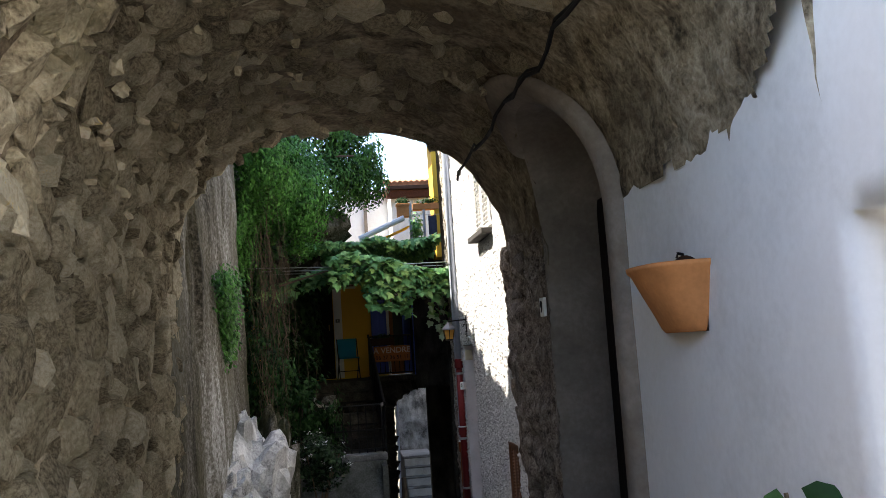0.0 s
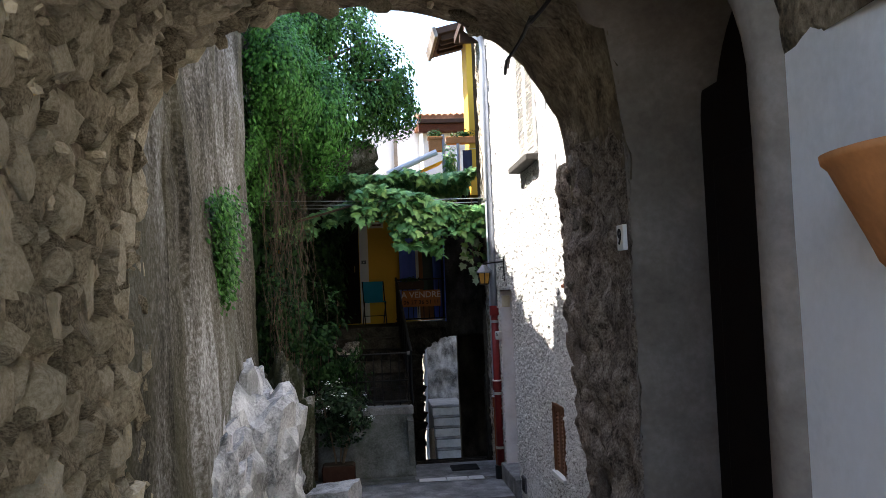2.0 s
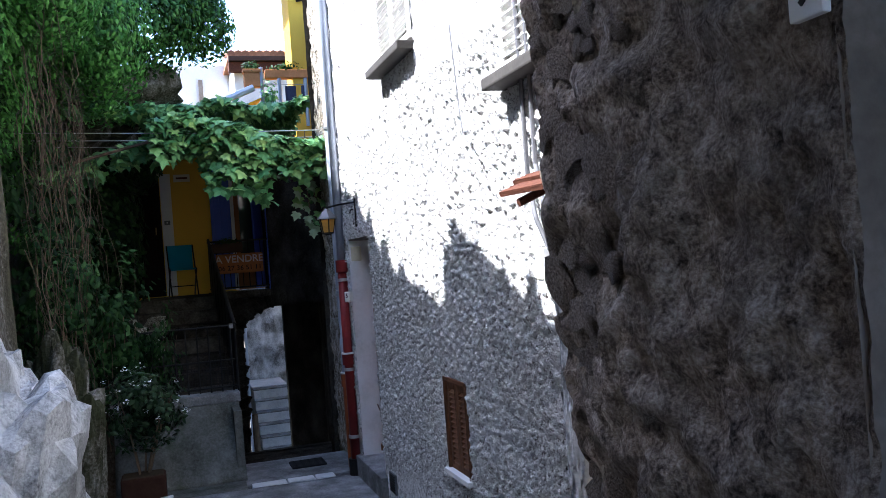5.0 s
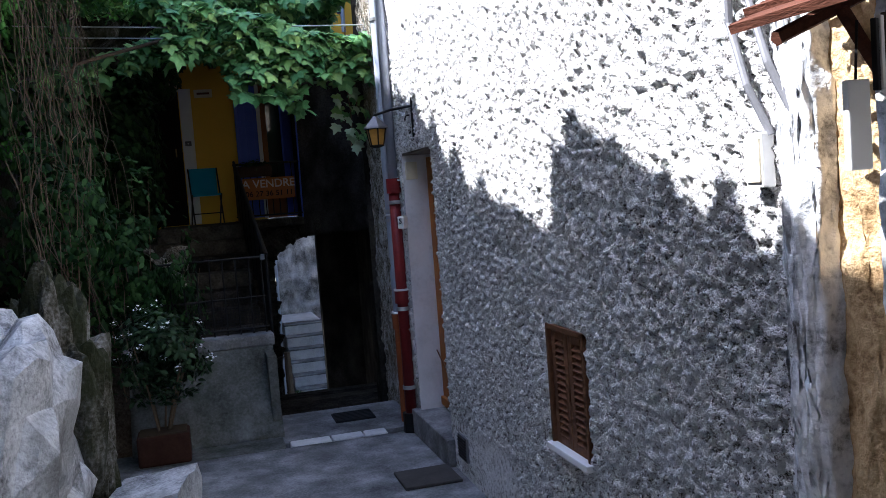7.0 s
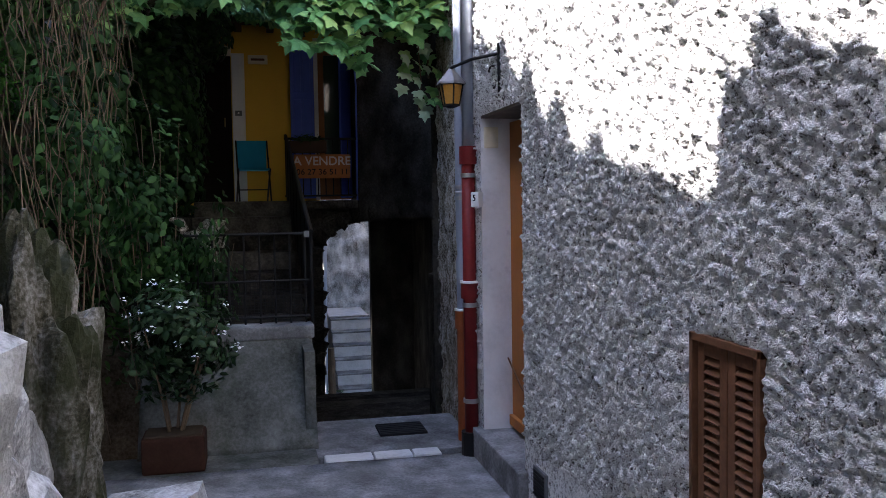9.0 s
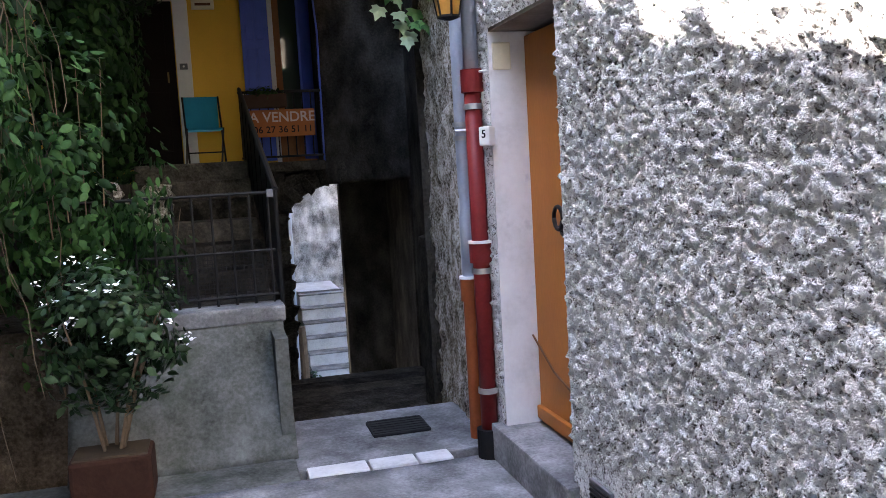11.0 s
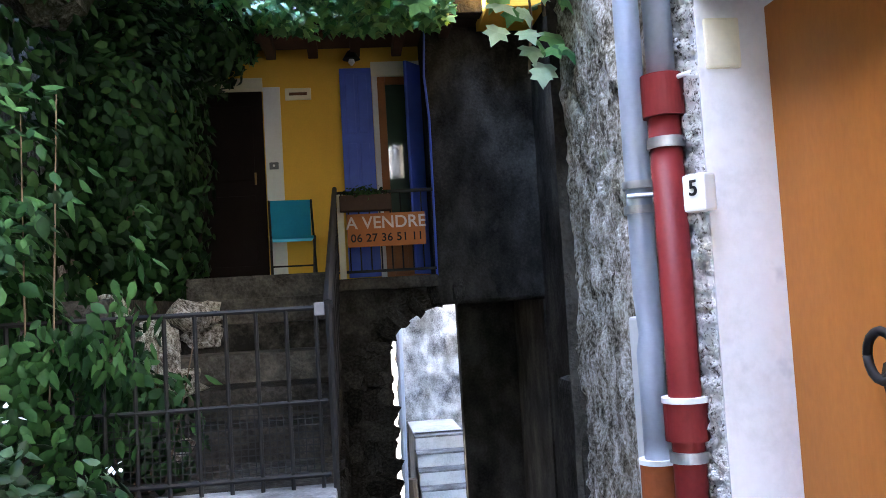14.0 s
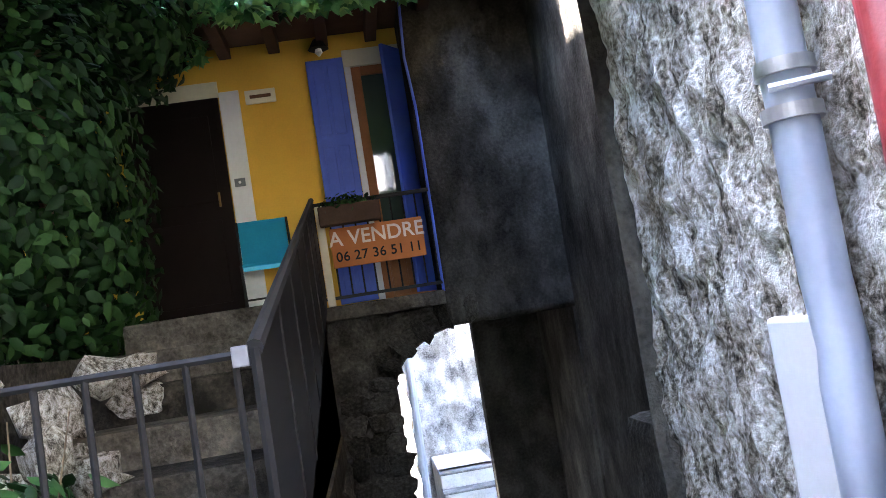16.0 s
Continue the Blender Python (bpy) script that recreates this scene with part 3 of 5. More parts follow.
def far_house():
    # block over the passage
    b = structure(part("wall_block", sheet(lines(1.62, 2.7, 0.05), lines(1.42, 4.15, 0.06), lambda x, z: (x, 17.8 + rough((x, 2, z), 0.02, 3), z)), M_BLOCK, smooth=True), "stained house wall bridging the passage, toned down for shade", "wall")
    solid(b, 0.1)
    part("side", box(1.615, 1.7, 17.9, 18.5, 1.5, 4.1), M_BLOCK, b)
    # wall with the arch
    ac, ah, asz, ar = 1.88, 0.74, 0.98, 0.46
    def arch_z(x):
        if x > 1.76:
            return 1.44
        d = (x - ac) / ah
        return asz + ar * math.sqrt(max(0, 1 - d * d)) if abs(d) < 1 else -9
    w = structure(part("wall_passage", sheet(lines(0.4, 2.7, 0.03, (ac - ah, 1.76)), lines(0, 1, 0.05), lambda x, k: (x, 17.82 + rough((x, 3, k * 3), 0.02, 5), (arch_z(x) if arch_z(x) > -5 else -2.0) * (1 - k) + 1.62 * k)), M_DARKST, smooth=False), "rubble wall pierced by an arched passage, darkened for shade", "wall")
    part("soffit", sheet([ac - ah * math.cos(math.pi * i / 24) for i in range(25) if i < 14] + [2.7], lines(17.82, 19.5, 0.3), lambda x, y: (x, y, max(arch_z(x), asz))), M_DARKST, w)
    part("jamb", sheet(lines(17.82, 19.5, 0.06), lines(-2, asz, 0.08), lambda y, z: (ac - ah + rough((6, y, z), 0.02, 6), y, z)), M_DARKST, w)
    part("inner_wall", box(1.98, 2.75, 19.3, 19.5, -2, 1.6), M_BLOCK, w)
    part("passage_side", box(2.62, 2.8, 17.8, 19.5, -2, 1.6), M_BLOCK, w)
    # voussoirs
    ms = stone_meshes("voussoir", 4, M_DARKST, 0.6)
    for i in range(11):
        a = math.pi * (0.04 + i * 0.087)
        x, z = ac - (ah + 0.1) * math.cos(a), asz + (ar + 0.1) * math.sin(a)
        if x > 1.85:
            continue
        ob = new("voussoir", ms[i % 4])
        ob.parent = w
        ob.matrix_local = pose(x, 17.8, z, 90, 0, 0) @ pose(0, 0, 0, 0, 0, -math.degrees(a) + 180) @ Matrix.Diagonal((0.22, 0.115, 0.12, 1))
    pm = stone_meshes("wall_stone", 6, M_DARKST, 0.45)
    places = []
    for r in range(14):
        z = -1.2 + r * 0.165
        x = 0.7
        while x < ac - ah - 0.05:
            wd = random.uniform(0.13, 0.24)
            places.append(pose(min(x + wd / 2, ac - ah - 0.06), 17.8, z + random.uniform(-0.02, 0.02), 90, 0, 0) @ Matrix.Diagonal((wd * 0.95, 0.15, 0.12, 1)))
            x += wd
    for i in range(26):  # row of stones in the terrace side wall
        for r in range(9):
            places.append(pose(0.69, 13.1 + i * 0.18 + random.uniform(-0.03, 0.03), -0.9 + r * 0.17 + random.uniform(-0.02, 0.02), 90, 0, 90) @ Matrix.Diagonal((random.uniform(0.15, 0.21), 0.155, 0.1, 1)))
    lay_stones("wall_stone", w, pm, places, lambda p: True)
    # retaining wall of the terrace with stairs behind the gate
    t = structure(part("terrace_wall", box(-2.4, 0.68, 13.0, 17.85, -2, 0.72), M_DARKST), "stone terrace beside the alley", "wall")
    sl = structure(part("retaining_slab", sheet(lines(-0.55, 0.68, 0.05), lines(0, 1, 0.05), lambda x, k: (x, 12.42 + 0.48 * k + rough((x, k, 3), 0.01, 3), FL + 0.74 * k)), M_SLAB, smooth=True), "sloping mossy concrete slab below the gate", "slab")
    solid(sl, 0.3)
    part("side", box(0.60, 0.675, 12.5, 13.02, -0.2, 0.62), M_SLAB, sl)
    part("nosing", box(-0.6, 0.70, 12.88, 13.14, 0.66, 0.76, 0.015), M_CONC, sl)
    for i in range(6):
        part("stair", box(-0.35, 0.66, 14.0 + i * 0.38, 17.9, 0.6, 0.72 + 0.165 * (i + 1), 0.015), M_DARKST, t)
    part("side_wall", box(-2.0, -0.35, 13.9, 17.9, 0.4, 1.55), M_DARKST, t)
    places = [pose(-0.4 + random.uniform(-0.05, 0.3), 13.75 + random.uniform(-0.05, 0.2) + 0.08 * i, 0.8 + 0.13 * (i % 6) + random.uniform(0, 0.05), random.uniform(-20, 20), 0, random.uniform(0, 180)) @ Matrix.Diagonal((0.24, 0.17, 0.22, 1)) for i in range(22)]
    lay_stones("terrace_stone", t, stone_meshes("terrace_stone", 5, M_OLDWALL, 0.7), places, lambda p: True)

    # yellow facade
    f = structure(part("wall_facade", box(-3.2, 1.17, 18.4, 18.7, 1.55, 4.1), M_YELLOW), "yellow limewashed house front", "wall")
    part("wall_above_window", box(1.17, 1.75, 18.4, 18.7, 3.8, 4.1), M_YELLOW, f)
    part("wall_beside_window", box(1.75, 2.6, 18.4, 18.7, 1.5, 4.1), M_YELLOW, f)
    part("door_trim", box(0.03, 0.2, 18.385, 18.5, 1.71, 3.7, 0.006), M_WHITE, f, "white painted door surround")
    part("door_trim", box(-0.85, 0.03, 18.387, 18.5, 3.66, 3.8, 0.006), M_CREAM, f)
    part("window_trim", box(1.12, 1.78, 18.386, 18.5, 3.78, 3.93, 0.006), M_CREAM, f)
    part("window_trim", box(1.125, 1.18, 18.388, 18.5, 1.72, 3.78, 0.006), M_WHITE, f)
    d = thing("door_2", "dark wooden house door set in a yellow front", "door", (-0.4, 18.38, 1.71), kind="structure")
    part("leaf", box(-0.42, 0.42, 0, 0.05, 0, 1.95, 0.01), M_DOORDK, d)
    part("panel", box(-0.32, 0.32, -0.012, 0.01, 0.2, 0.9, 0.01), M_DOORDK, d)
    part("panel", box(-0.32, 0.32, -0.012, 0.01, 1.05, 1.8, 0.01), M_DOORDK, d)
    part("door_handle", rod([(0.33, -0.06, 1.0), (0.33, -0.06, 1.12)], 0.01), M_BRASS, d)
    wn_ = thing("window_1", "French window with varnished wooden frame and dark glass", "window", (1.46, 18.45, 1.72), kind="structure")
    for x0, x1, z0, z1 in ((-0.28, -0.2, 0, 2.06), (0.2, 0.28, 0, 2.06), (-0.2, 0.2, 1.98, 2.06), (-0.2, 0.2, 0, 0.5)):
        part("frame", box(x0, x1, -0.03, 0.04, z0, z1, 0.006), M_WINWOOD, wn_)
    for i in range(3):
        part("board", box(-0.19 + i * 0.13, -0.075 + i * 0.13, -0.045, -0.03, 0.03, 0.47, 0.004), M_WINWOOD, wn_)
    part("pane", box(-0.2, 0.2, 0, 0.012, 0.5, 1.98), M_GLASS, wn_)
    # eave above the facade
    e = structure(part("eave", box(-1.9, 2.6, 17.35, 18.7, 4.08, 4.3), M_EAVE), "dark timber underside of the terrace above", "eave")
    for i in range(9):
        part("beam", box(-1.6 + i * 0.42, -1.5 + i * 0.42, 17.3, 18.4, 3.98, 4.1, 0.008), M_EAVE, e)
    # sunny yard past the passage
    y = structure(part("yard_wall", sheet(lines(0.6, 4.4, 0.06), lines(-2, 4.4, 0.06), lambda x, z: (x, 25.2 + rough((x, 9, z), 0.08, 2.5, 0.7), z)), M_ROCK, smooth=True), "pale sunlit stone wall past the passage", "wall")
    part("yard_side", sheet(lines(19.5, 25.3, 0.08), lines(-3, 4.2, 0.08), lambda y, z: (1.27 + rough((3, y, z), 0.03, 4, 0.8), y, z)), M_OLDWALL, y, smooth=True)
    # Unseen wall, added to keep light down in the yard.
    part("yard_far_side", box(3.4, 3.7, 19.5, 25.4, -3, 5.0), M_ROCK, y)
    st = structure(part("yard_stairs", box(1.7, 2.5, 23.6, 25.2, -3, -0.62, 0.02), M_PALE), "pale stone stairs climbing out of the yard", "stairs")
    for i in range(9):
        z = -0.62 - 0.215 * (8 - i)
        part("riser", box(1.70, 2.5, 21.0 + i * 0.3, 23.7, -3, z - 0.03, 0.01), M_PALE, st)
        part("tread", box(1.69, 2.51, 20.97 + i * 0.3, 21.4 + i * 0.3, z - 0.03, z, 0.008), M_CONC, st)


build_structure()
wall_street()
far_house()
ground = structure(part("ground", sheet([-900, -60, 0, 60, 900], [-900, -60, 0, 60, 900], lambda x, y: (x, y, -3.3)), M_SOIL), "earth under the hillside village", "ground")


# ---- passage ----
def arch_line(r):
    pts = [(DY - r, 0.35 + (DS - 0.35) * i / 12) for i in range(12)]
    pts += [(DY - r * math.cos(math.pi * i / 24), DS + r * math.sin(math.pi * i / 24)) for i in range(25)]
    return pts + [(DY + r, DS - (DS - 0.35) * i / 12) for i in range(1, 13)]


def passage_door():
    d = thing("door_1", "dark brown house door deep in a rounded plaster arch", "door", kind="structure")
    line = arch_line(DR)
    xs = [0.0, 0.06, 0.12, 0.25, 0.5, 0.75, 1.0]
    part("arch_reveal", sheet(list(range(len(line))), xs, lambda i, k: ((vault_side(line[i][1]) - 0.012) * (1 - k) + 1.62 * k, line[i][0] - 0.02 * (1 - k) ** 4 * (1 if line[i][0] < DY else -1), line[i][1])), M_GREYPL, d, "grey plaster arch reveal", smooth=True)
    prof = [(0.0, 0.012), (0.015, 0.04), (0.05, 0.055), (0.10, 0.05), (0.13, 0.03), (0.14, -0.01)]
    rings = [arch_line(DR + w) for w, _ in prof]
    n = 31
    part("arch_moulding", sheet(list(range(n)), list(range(len(prof))), lambda i, j: (vault_side(rings[j][i][1]) - prof[j][1], rings[j][i][0], rings[j][i][1])), M_GREYPL, d, "rounded pale plaster moulding", smooth=True)
    part("leaf", box(1.5, 1.56, DY - DR, DY + DR, 0.36, 3.0, 0.01), M_DOORDK, d)
    part("tympanum", box(1.56, 1.6, DY - DR, DY + DR, 3.0, 3.5), M_DOORDK, d)
    for y0, y1 in ((DY - 0.45, DY - 0.06), (DY + 0.06, DY + 0.45)):
        for z0, z1 in ((0.55, 1.2), (1.35, 2.7)):
            part("panel", box(1.485, 1.51, y0, y1, z0, z1, 0.012), M_DOORDK, d)


def passage_things():
    passage_door()
    # terracotta half pot on the wall
    p = thing("wall_pot", "terracotta half pot hooked to a white wall", "plant pot", (1.196, 2.83, 2.235))
    prof = [(0.02, 0.05, 0.0), (0.06, 0.135, 0.0), (0.072, 0.15, 0.015), (0.10, 0.165, 0.07), (0.138, 0.185, 0.14), (0.168, 0.202, 0.20), (0.182, 0.21, 0.212), (0.185, 0.213, 0.228), (0.172, 0.2, 0.23), (0.158, 0.19, 0.205), (0.09, 0.15, 0.06), (0.01, 0.05, 0.05)]
    part("bowl", sheet(list(range(25)), list(range(len(prof))), lambda i, j: (-prof[j][0] * math.sin(math.pi * i / 24) ** 0.8, -prof[j][1] * spow(math.cos(math.pi * i / 24), 0.8), prof[j][2])), M_TERRA, p, smooth=True)
    part("back", sheet(list(range(13)), [0, 1], lambda i, k: (-0.004, -0.16 * math.cos(math.pi * i / 12), k * (0.21 + 0.05 * math.sin(math.pi * i / 12) ** 2))), M_TERRADK, p, "dark flat back of the pot")
    part("soil", box(-0.09, -0.005, -0.13, 0.13, 0.15, 0.185, 0.02), M_SOIL, p)
    part("hook", rod([(0.004, 0.0, 0.262), (-0.02, 0.0, 0.268), (-0.024, 0.0, 0.252)], 0.006, 6), M_IRON, p)
    # house number 9
    n = thing("house_number_sign", "small white plate with black number nine on render", "number sign", (1.166, 4.755, 2.42), (0, 0, -90))
    part("plate", box(-0.042, 0.042, -0.008, 0.012, -0.052, 0.052, 0.004), M_PLATE, n)
    text_part("number", "9", 0.09, pose(0, -0.0095, 0, 90, 0, 0), M_BLACK, n, "black painted digit")
    # cable along the vault
    pts = [(0.86 + 0.012 * math.sin(i * 1.7), 2.5 + i * 0.165, 3.36 + 0.02 * math.sin(i * 0.9) - 0.012 * (i % 3)) for i in range(20)]
    c = tagged(part("cable", rod(pts, 0.009, 6), M_IRON), "black electric cable sagging along the vault", "cable")
    pts2 = [(p[0] + 0.02, p[1] + 0.03, p[2] + 0.035 + 0.01 * math.sin(p[1] * 9)) for p in pts]
    part("second_strand", rod(pts2, 0.007, 6), M_IRON, c)
    # green sprig by the white wall
    s = thing("sprig", "fresh green leafy sprig by the white wall", "plant", (1.1, 2.05, 1.55))
    part("stem", rod([(0.05, 0, -0.4), (0.02, 0.01, -0.1), (-0.02, 0.02, 0.28)], 0.006, 5), M_BARK, s)
    part("foliage", leaf_cloud([((random.uniform(-0.05, 0.05), random.uniform(-0.06, 0.08), random.uniform(0.1, 0.3)), (-0.5, -0.5, 0.6)) for _ in range(9)], 0.1), M_BUSH, s)
    # white ledge of the niche
    part("niche_ledge", box(1.19, 1.45, 0.85, 1.83, 1.16, 1.2, 0.01), M_WHITE, bpy.data.objects["wall_right"])


# ---- right-hand street wall things ----
def louvred(leaf, w, h, mat, slats, depth=0.03):
    """Parts of one louvred leaf in the plane x = 0, spanning y 0..w, z 0..h, facing -x."""
    f = 0.045
    for y0, y1, z0, z1 in ((0, f, 0, h), (w - f, w, 0, h), (f, w - f, 0, f), (f, w - f, h - f, h)):
        part("rail", box(-depth, 0, y0, y1, z0, z1, 0.004), mat, leaf)
    for i in range(slats):
        z = f + (h - 2 * f) * (i + 0.5) / slats
        b = box(-0.02, 0.02, f, w - f, -0.004, 0.004)
        bmesh.ops.rotate(b, verts=b.verts, cent=(0, 0, 0), matrix=Matrix.Rotation(radians(-38), 3, "Y"))
        bmesh.ops.translate(b, verts=b.verts, vec=(-depth / 2, 0, z))
        part("slat", b, mat, leaf)


def street_things():
    # orange door
    d = thing("door_3", "orange brown wooden house door in a deep jamb", "door", (XW + 0.2, 10.98, 0.14), kind="structure")
    part("leaf", box(0, 0.05, 0, 0.93, 0, 2.06, 0.004), M_ORANGE, d)
    part("weather_bar", box(-0.03, 0, 0.01, 0.87, 0.03, 0.1, 0.008), M_ORANGE, d)
    k = part("knocker", lathe([(0.0, -0.012), (0.03, -0.012), (0.036, 0.0), (0.022, 0.014), (0.012, 0.03), (0.0, 0.032)], 14), M_IRON, d, "dark wrought iron knocker", smooth=True)
    k.matrix_local = pose(-0.012, 0.42, 1.08, 0, -90, 0)
    r = part("ring", rod([(0.055 * math.cos(a), 0.055 * math.sin(a) - 0.05, 0.03) for a in (2 * math.pi * i / 16 for i in range(17))], 0.011, 7), M_IRON, k, smooth=True)
    part("rosette", lathe([(0.0, 0.0), (0.05, 0.0), (0.045, 0.01), (0.0, 0.012)], 8), M_IRON, k)
    r.matrix_local = pose(0, 0, 0, 0, 0, 90)
    # small louvred cellar window
    s = thing("window_2", "small brown louvred shutters with worn paint and sill", "window", (XW + 0.03, 8.585, 0.625), kind="structure")
    for i in range(2):
        lf = part("shutter_leaf", box(-0.004, 0.0, 0.01, 0.185, 0.02, 0.55), M_DOORDK, s)
        lf.matrix_local = pose(0, 0.005 + i * 0.196, 0, 0, 0, 0)
        louvred(lf, 0.19, 0.57, M_BROWN, 15)
    for y0, y1, z0, z1 in ((-0.02, 0.0, 0, 0.6), (0.395, 0.415, 0, 0.6), (-0.02, 0.415, 0.572, 0.6)):
        part("frame", box(-0.05, 0.02, y0, y1, z0, z1, 0.004), M_BROWN, s)
    part("window_sill", box(-0.075, 0.02, -0.04, 0.43, -0.035, 0.0, 0.006), M_PLATE, s, "pale marble sill")
    # upper windows with closed louvres
    for y, z, w, h in ((9.13, 3.5, 0.92, 1.25), (6.76, 2.9, 0.8, 1.2)):
        u = thing("window_3", "closed white louvred shutters over a dark toned sill", "window", (XW - 0.012, y, z), kind="structure")
        for i in range(2):
            lf = part("shutter_leaf", box(-0.006, 0.0, 0.01, w / 2 - 0.01, 0.02, h - 0.02), M_PLATE, u)
            lf.matrix_local = pose(0, i * w / 2, 0, 0, 0, 0)
            louvred(lf, w / 2 - 0.006, h, M_PLATE, 22, 0.018)
        part("window_sill", box(-0.12, 0.02, -0.03, w + 0.03, -0.085, -0.025, 0.01), M_SILL, u, "sill coloured dark for its shaded underside")
    # downpipes
    g = thing("downpipe", "grey zinc downpipe with rust brown foot, dented", "downpipe", (1.735, 12.36, 0))
    part("pipe", rod([(0, 0, 0.86), (0, 0, 1.12), (-0.006, -0.012, 1.24), (0.012, 0.008, 1.3), (0.0, 0, 1.42), (0, 0, 2.2), (0.0, 0, 5.2), (0.05, 0.02, 5.4), (0.22, 0.12, 5.6)], 0.042, 32), M_ZINC, g, smooth=True)
    part("foot", rod([(0, 0, FL), (0, 0, 0.78)], 0.045, 32), M_RUST, g, "rust brown cast foot")
    part("foot_socket", rod([(0, 0, 0.76), (0, 0, 0.79), (0, 0, 0.9)], 0.058, 32), M_RUST, g)
    part("foot_rim", rod([(0, 0, 0.89), (0, 0, 0.905)], 0.061, 32), M_PLATE, g, "pale worn rim")
    for z in (1.69, 1.77, 3.4):
        part("clamp", rod([(0, 0, z), (0, 0, z + 0.025)], 0.052, 32), M_STEEL, g, "galvanised clamp")
    part("clamp_bolt", rod([(-0.05, -0.03, 1.745), (0.04, -0.07, 1.745)], 0.008), M_STEEL, g)
    r = thing("downpipe", "red painted cast iron downpipe below grey zinc", "downpipe", (1.70, 12.0, 0))
    part("pipe", rod([(0, 0, FL + 0.12), (0, 0, 2.0)], 0.046, 32), M_RED, r, smooth=True)
    part("socket", rod([(0, 0, 1.93), (0, 0, 1.96), (0, 0, 2.05)], 0.06, 32), M_RED, r)
    part("socket", rod([(0, 0, 1.02), (0, 0, 1.13)], 0.062, 32), M_RED, r)
    part("socket_lip", rod([(0, 0, 1.125), (0, 0, 1.14)], 0.066, 32), M_PLATE, r, "pale flaking rim")
    for z in (1.84, 0.96, 0.3):
        part("clamp", rod([(0, 0, z), (0, 0, z + 0.03)], 0.054, 32), M_STEEL, r, "galvanised clamp")
        part("clamp_arm", rod([(0.03, -0.02, z + 0.015), (0.08, -0.03, z + 0.015)], 0.009), M_STEEL, r)
    part("shoe", rod([(0, 0, FL), (0, 0, FL + 0.16)], 0.072, 16), M_IRON, r, "black shoe at the ground")
    part("upper_pipe", rod([(0, 0, 2.03), (0, 0, 5.25), (-0.03, 0.0, 5.4), (-0.2, 0.05, 5.55)], 0.040, 32), M_ZINC, r, "grey zinc upper pipe", smooth=True)
    # house number 5
    n = thing("house_number_sign", "small white box plate with black number five", "number sign", (XW - 0.045, 11.825, 1.69), (0, 0, -60))
    part("plate", box(-0.036, 0.036, -0.02, 0.03, -0.05, 0.05, 0.008), M_PLATE, n)
    text_part("number", "5", 0.058, pose(0, -0.0215, 0.01, 90, 0, 0), M_BLACK, n, "black painted digit")
    # cable across the jamb and junction box under the lintel
    j = thing("junction_box", "pale electric box under the door lintel", "junction box", (XW + 0.06, 11.905, 2.1))
    part("box", box(-0.04, 0.06, -0.05, 0.005, -0.07, 0.07, 0.008), M_CREAM, j)
    part("wire", rod([(-0.03, -0.02, -0.06), (-0.08, 0.0, -0.07), (-0.1, 0.12, -0.06), (-0.1, 0.24, -0.06)], 0.007, 6), M_PLATE, j)
    # lantern on a wrought bracket
    l = thing("wall_lantern", "black iron lantern with amber glass on a scrolled bracket", "lantern", (XW, 11.36, 2.55))
    part("bracket_arm", rod([(0, 0.0, 0.02), (-0.12, 0.25, 0.02), (-0.17, 0.62, 0.02)], 0.010, 6), M_IRON, l)
    part("back_plate", rod([(-0.012, 0, -0.22), (-0.012, 0, 0.08)], 0.012, 6), M_IRON, l)
    part("scroll", rod([(-0.03 - 0.022 * t * math.cos(t * 1.6) * 0.9, 0.13 + 0.045 * t * 0.7 * math.cos(t * 1.6), -0.08 + 0.05 * t * 0.7 * math.sin(t * 1.6)) for t in (0.3 + i * 0.12 for i in range(22))], 0.007, 5), M_IRON, l)
    h = part("head", rod([(-0.17, 0.62, 0.02), (-0.17, 0.62, -0.03)], 0.012, 6), M_IRON, l)
    part("roof", lathe([(0.008, 0.03), (0.03, 0.01), (0.1, -0.065), (0.105, -0.08), (0.085, -0.08)], 6), M_VENT, h).matrix_local = pose(-0.17, 0.62, -0.01)
    part("glass", lathe([(0.08, -0.085), (0.058, -0.21), (0.055, -0.215)], 6), M_AMBER, h, "amber glass body").matrix_local = pose(-0.17, 0.62, -0.01)
    for k in range(6):
        a = k * math.pi / 3 + math.pi / 2
        part("bar", rod([(-0.17 + 0.083 * math.cos(a), 0.62 + 0.083 * math.sin(a), -0.09), (-0.17 + 0.057 * math.cos(a), 0.62 + 0.06 * math.sin(a), -0.225)], 0.006, 4), M_IRON, h)
    part("base", lathe([(0.06, -0.21), (0.062, -0.222), (0.02, -0.235)], 6), M_IRON, h).matrix_local = pose(-0.17, 0.62, -0.01)
    # ragged wooden canopy, hanging board, conduits
    a = thing("wooden_canopy", "broken red brown plank canopy over a peeling wall", "canopy", (XW, 6.15, 2.38))
    for i in range(4):
        end = 0.68 + random.uniform(0.0, 0.14)
        b = bmesh.new()
        top, bot = [], []
        edge = [(-0.096, 0.0), (0.0, 0.0), (0.0, end - 0.07), (-0.02, end + random.uniform(0, 0.05)), (-0.038, end - 0.09), (-0.06, end + random.uniform(-0.02, 0.04)), (-0.075, end - 0.05), (-0.096, end - random.uniform(0.0, 0.06))]
        for x, y in edge:
            top.append(b.verts.new((x, y, 0.011)))
            bot.append(b.verts.new((x, y, -0.011)))
        b.faces.new(top)
        b.faces.new(bot[::-1])
        for k in range(len(edge)):
            b.faces.new((top[k], bot[k], bot[(k + 1) % len(edge)], top[(k + 1) % len(edge)]))
        pb = part("plank", b, M_OLDWOOD, a)
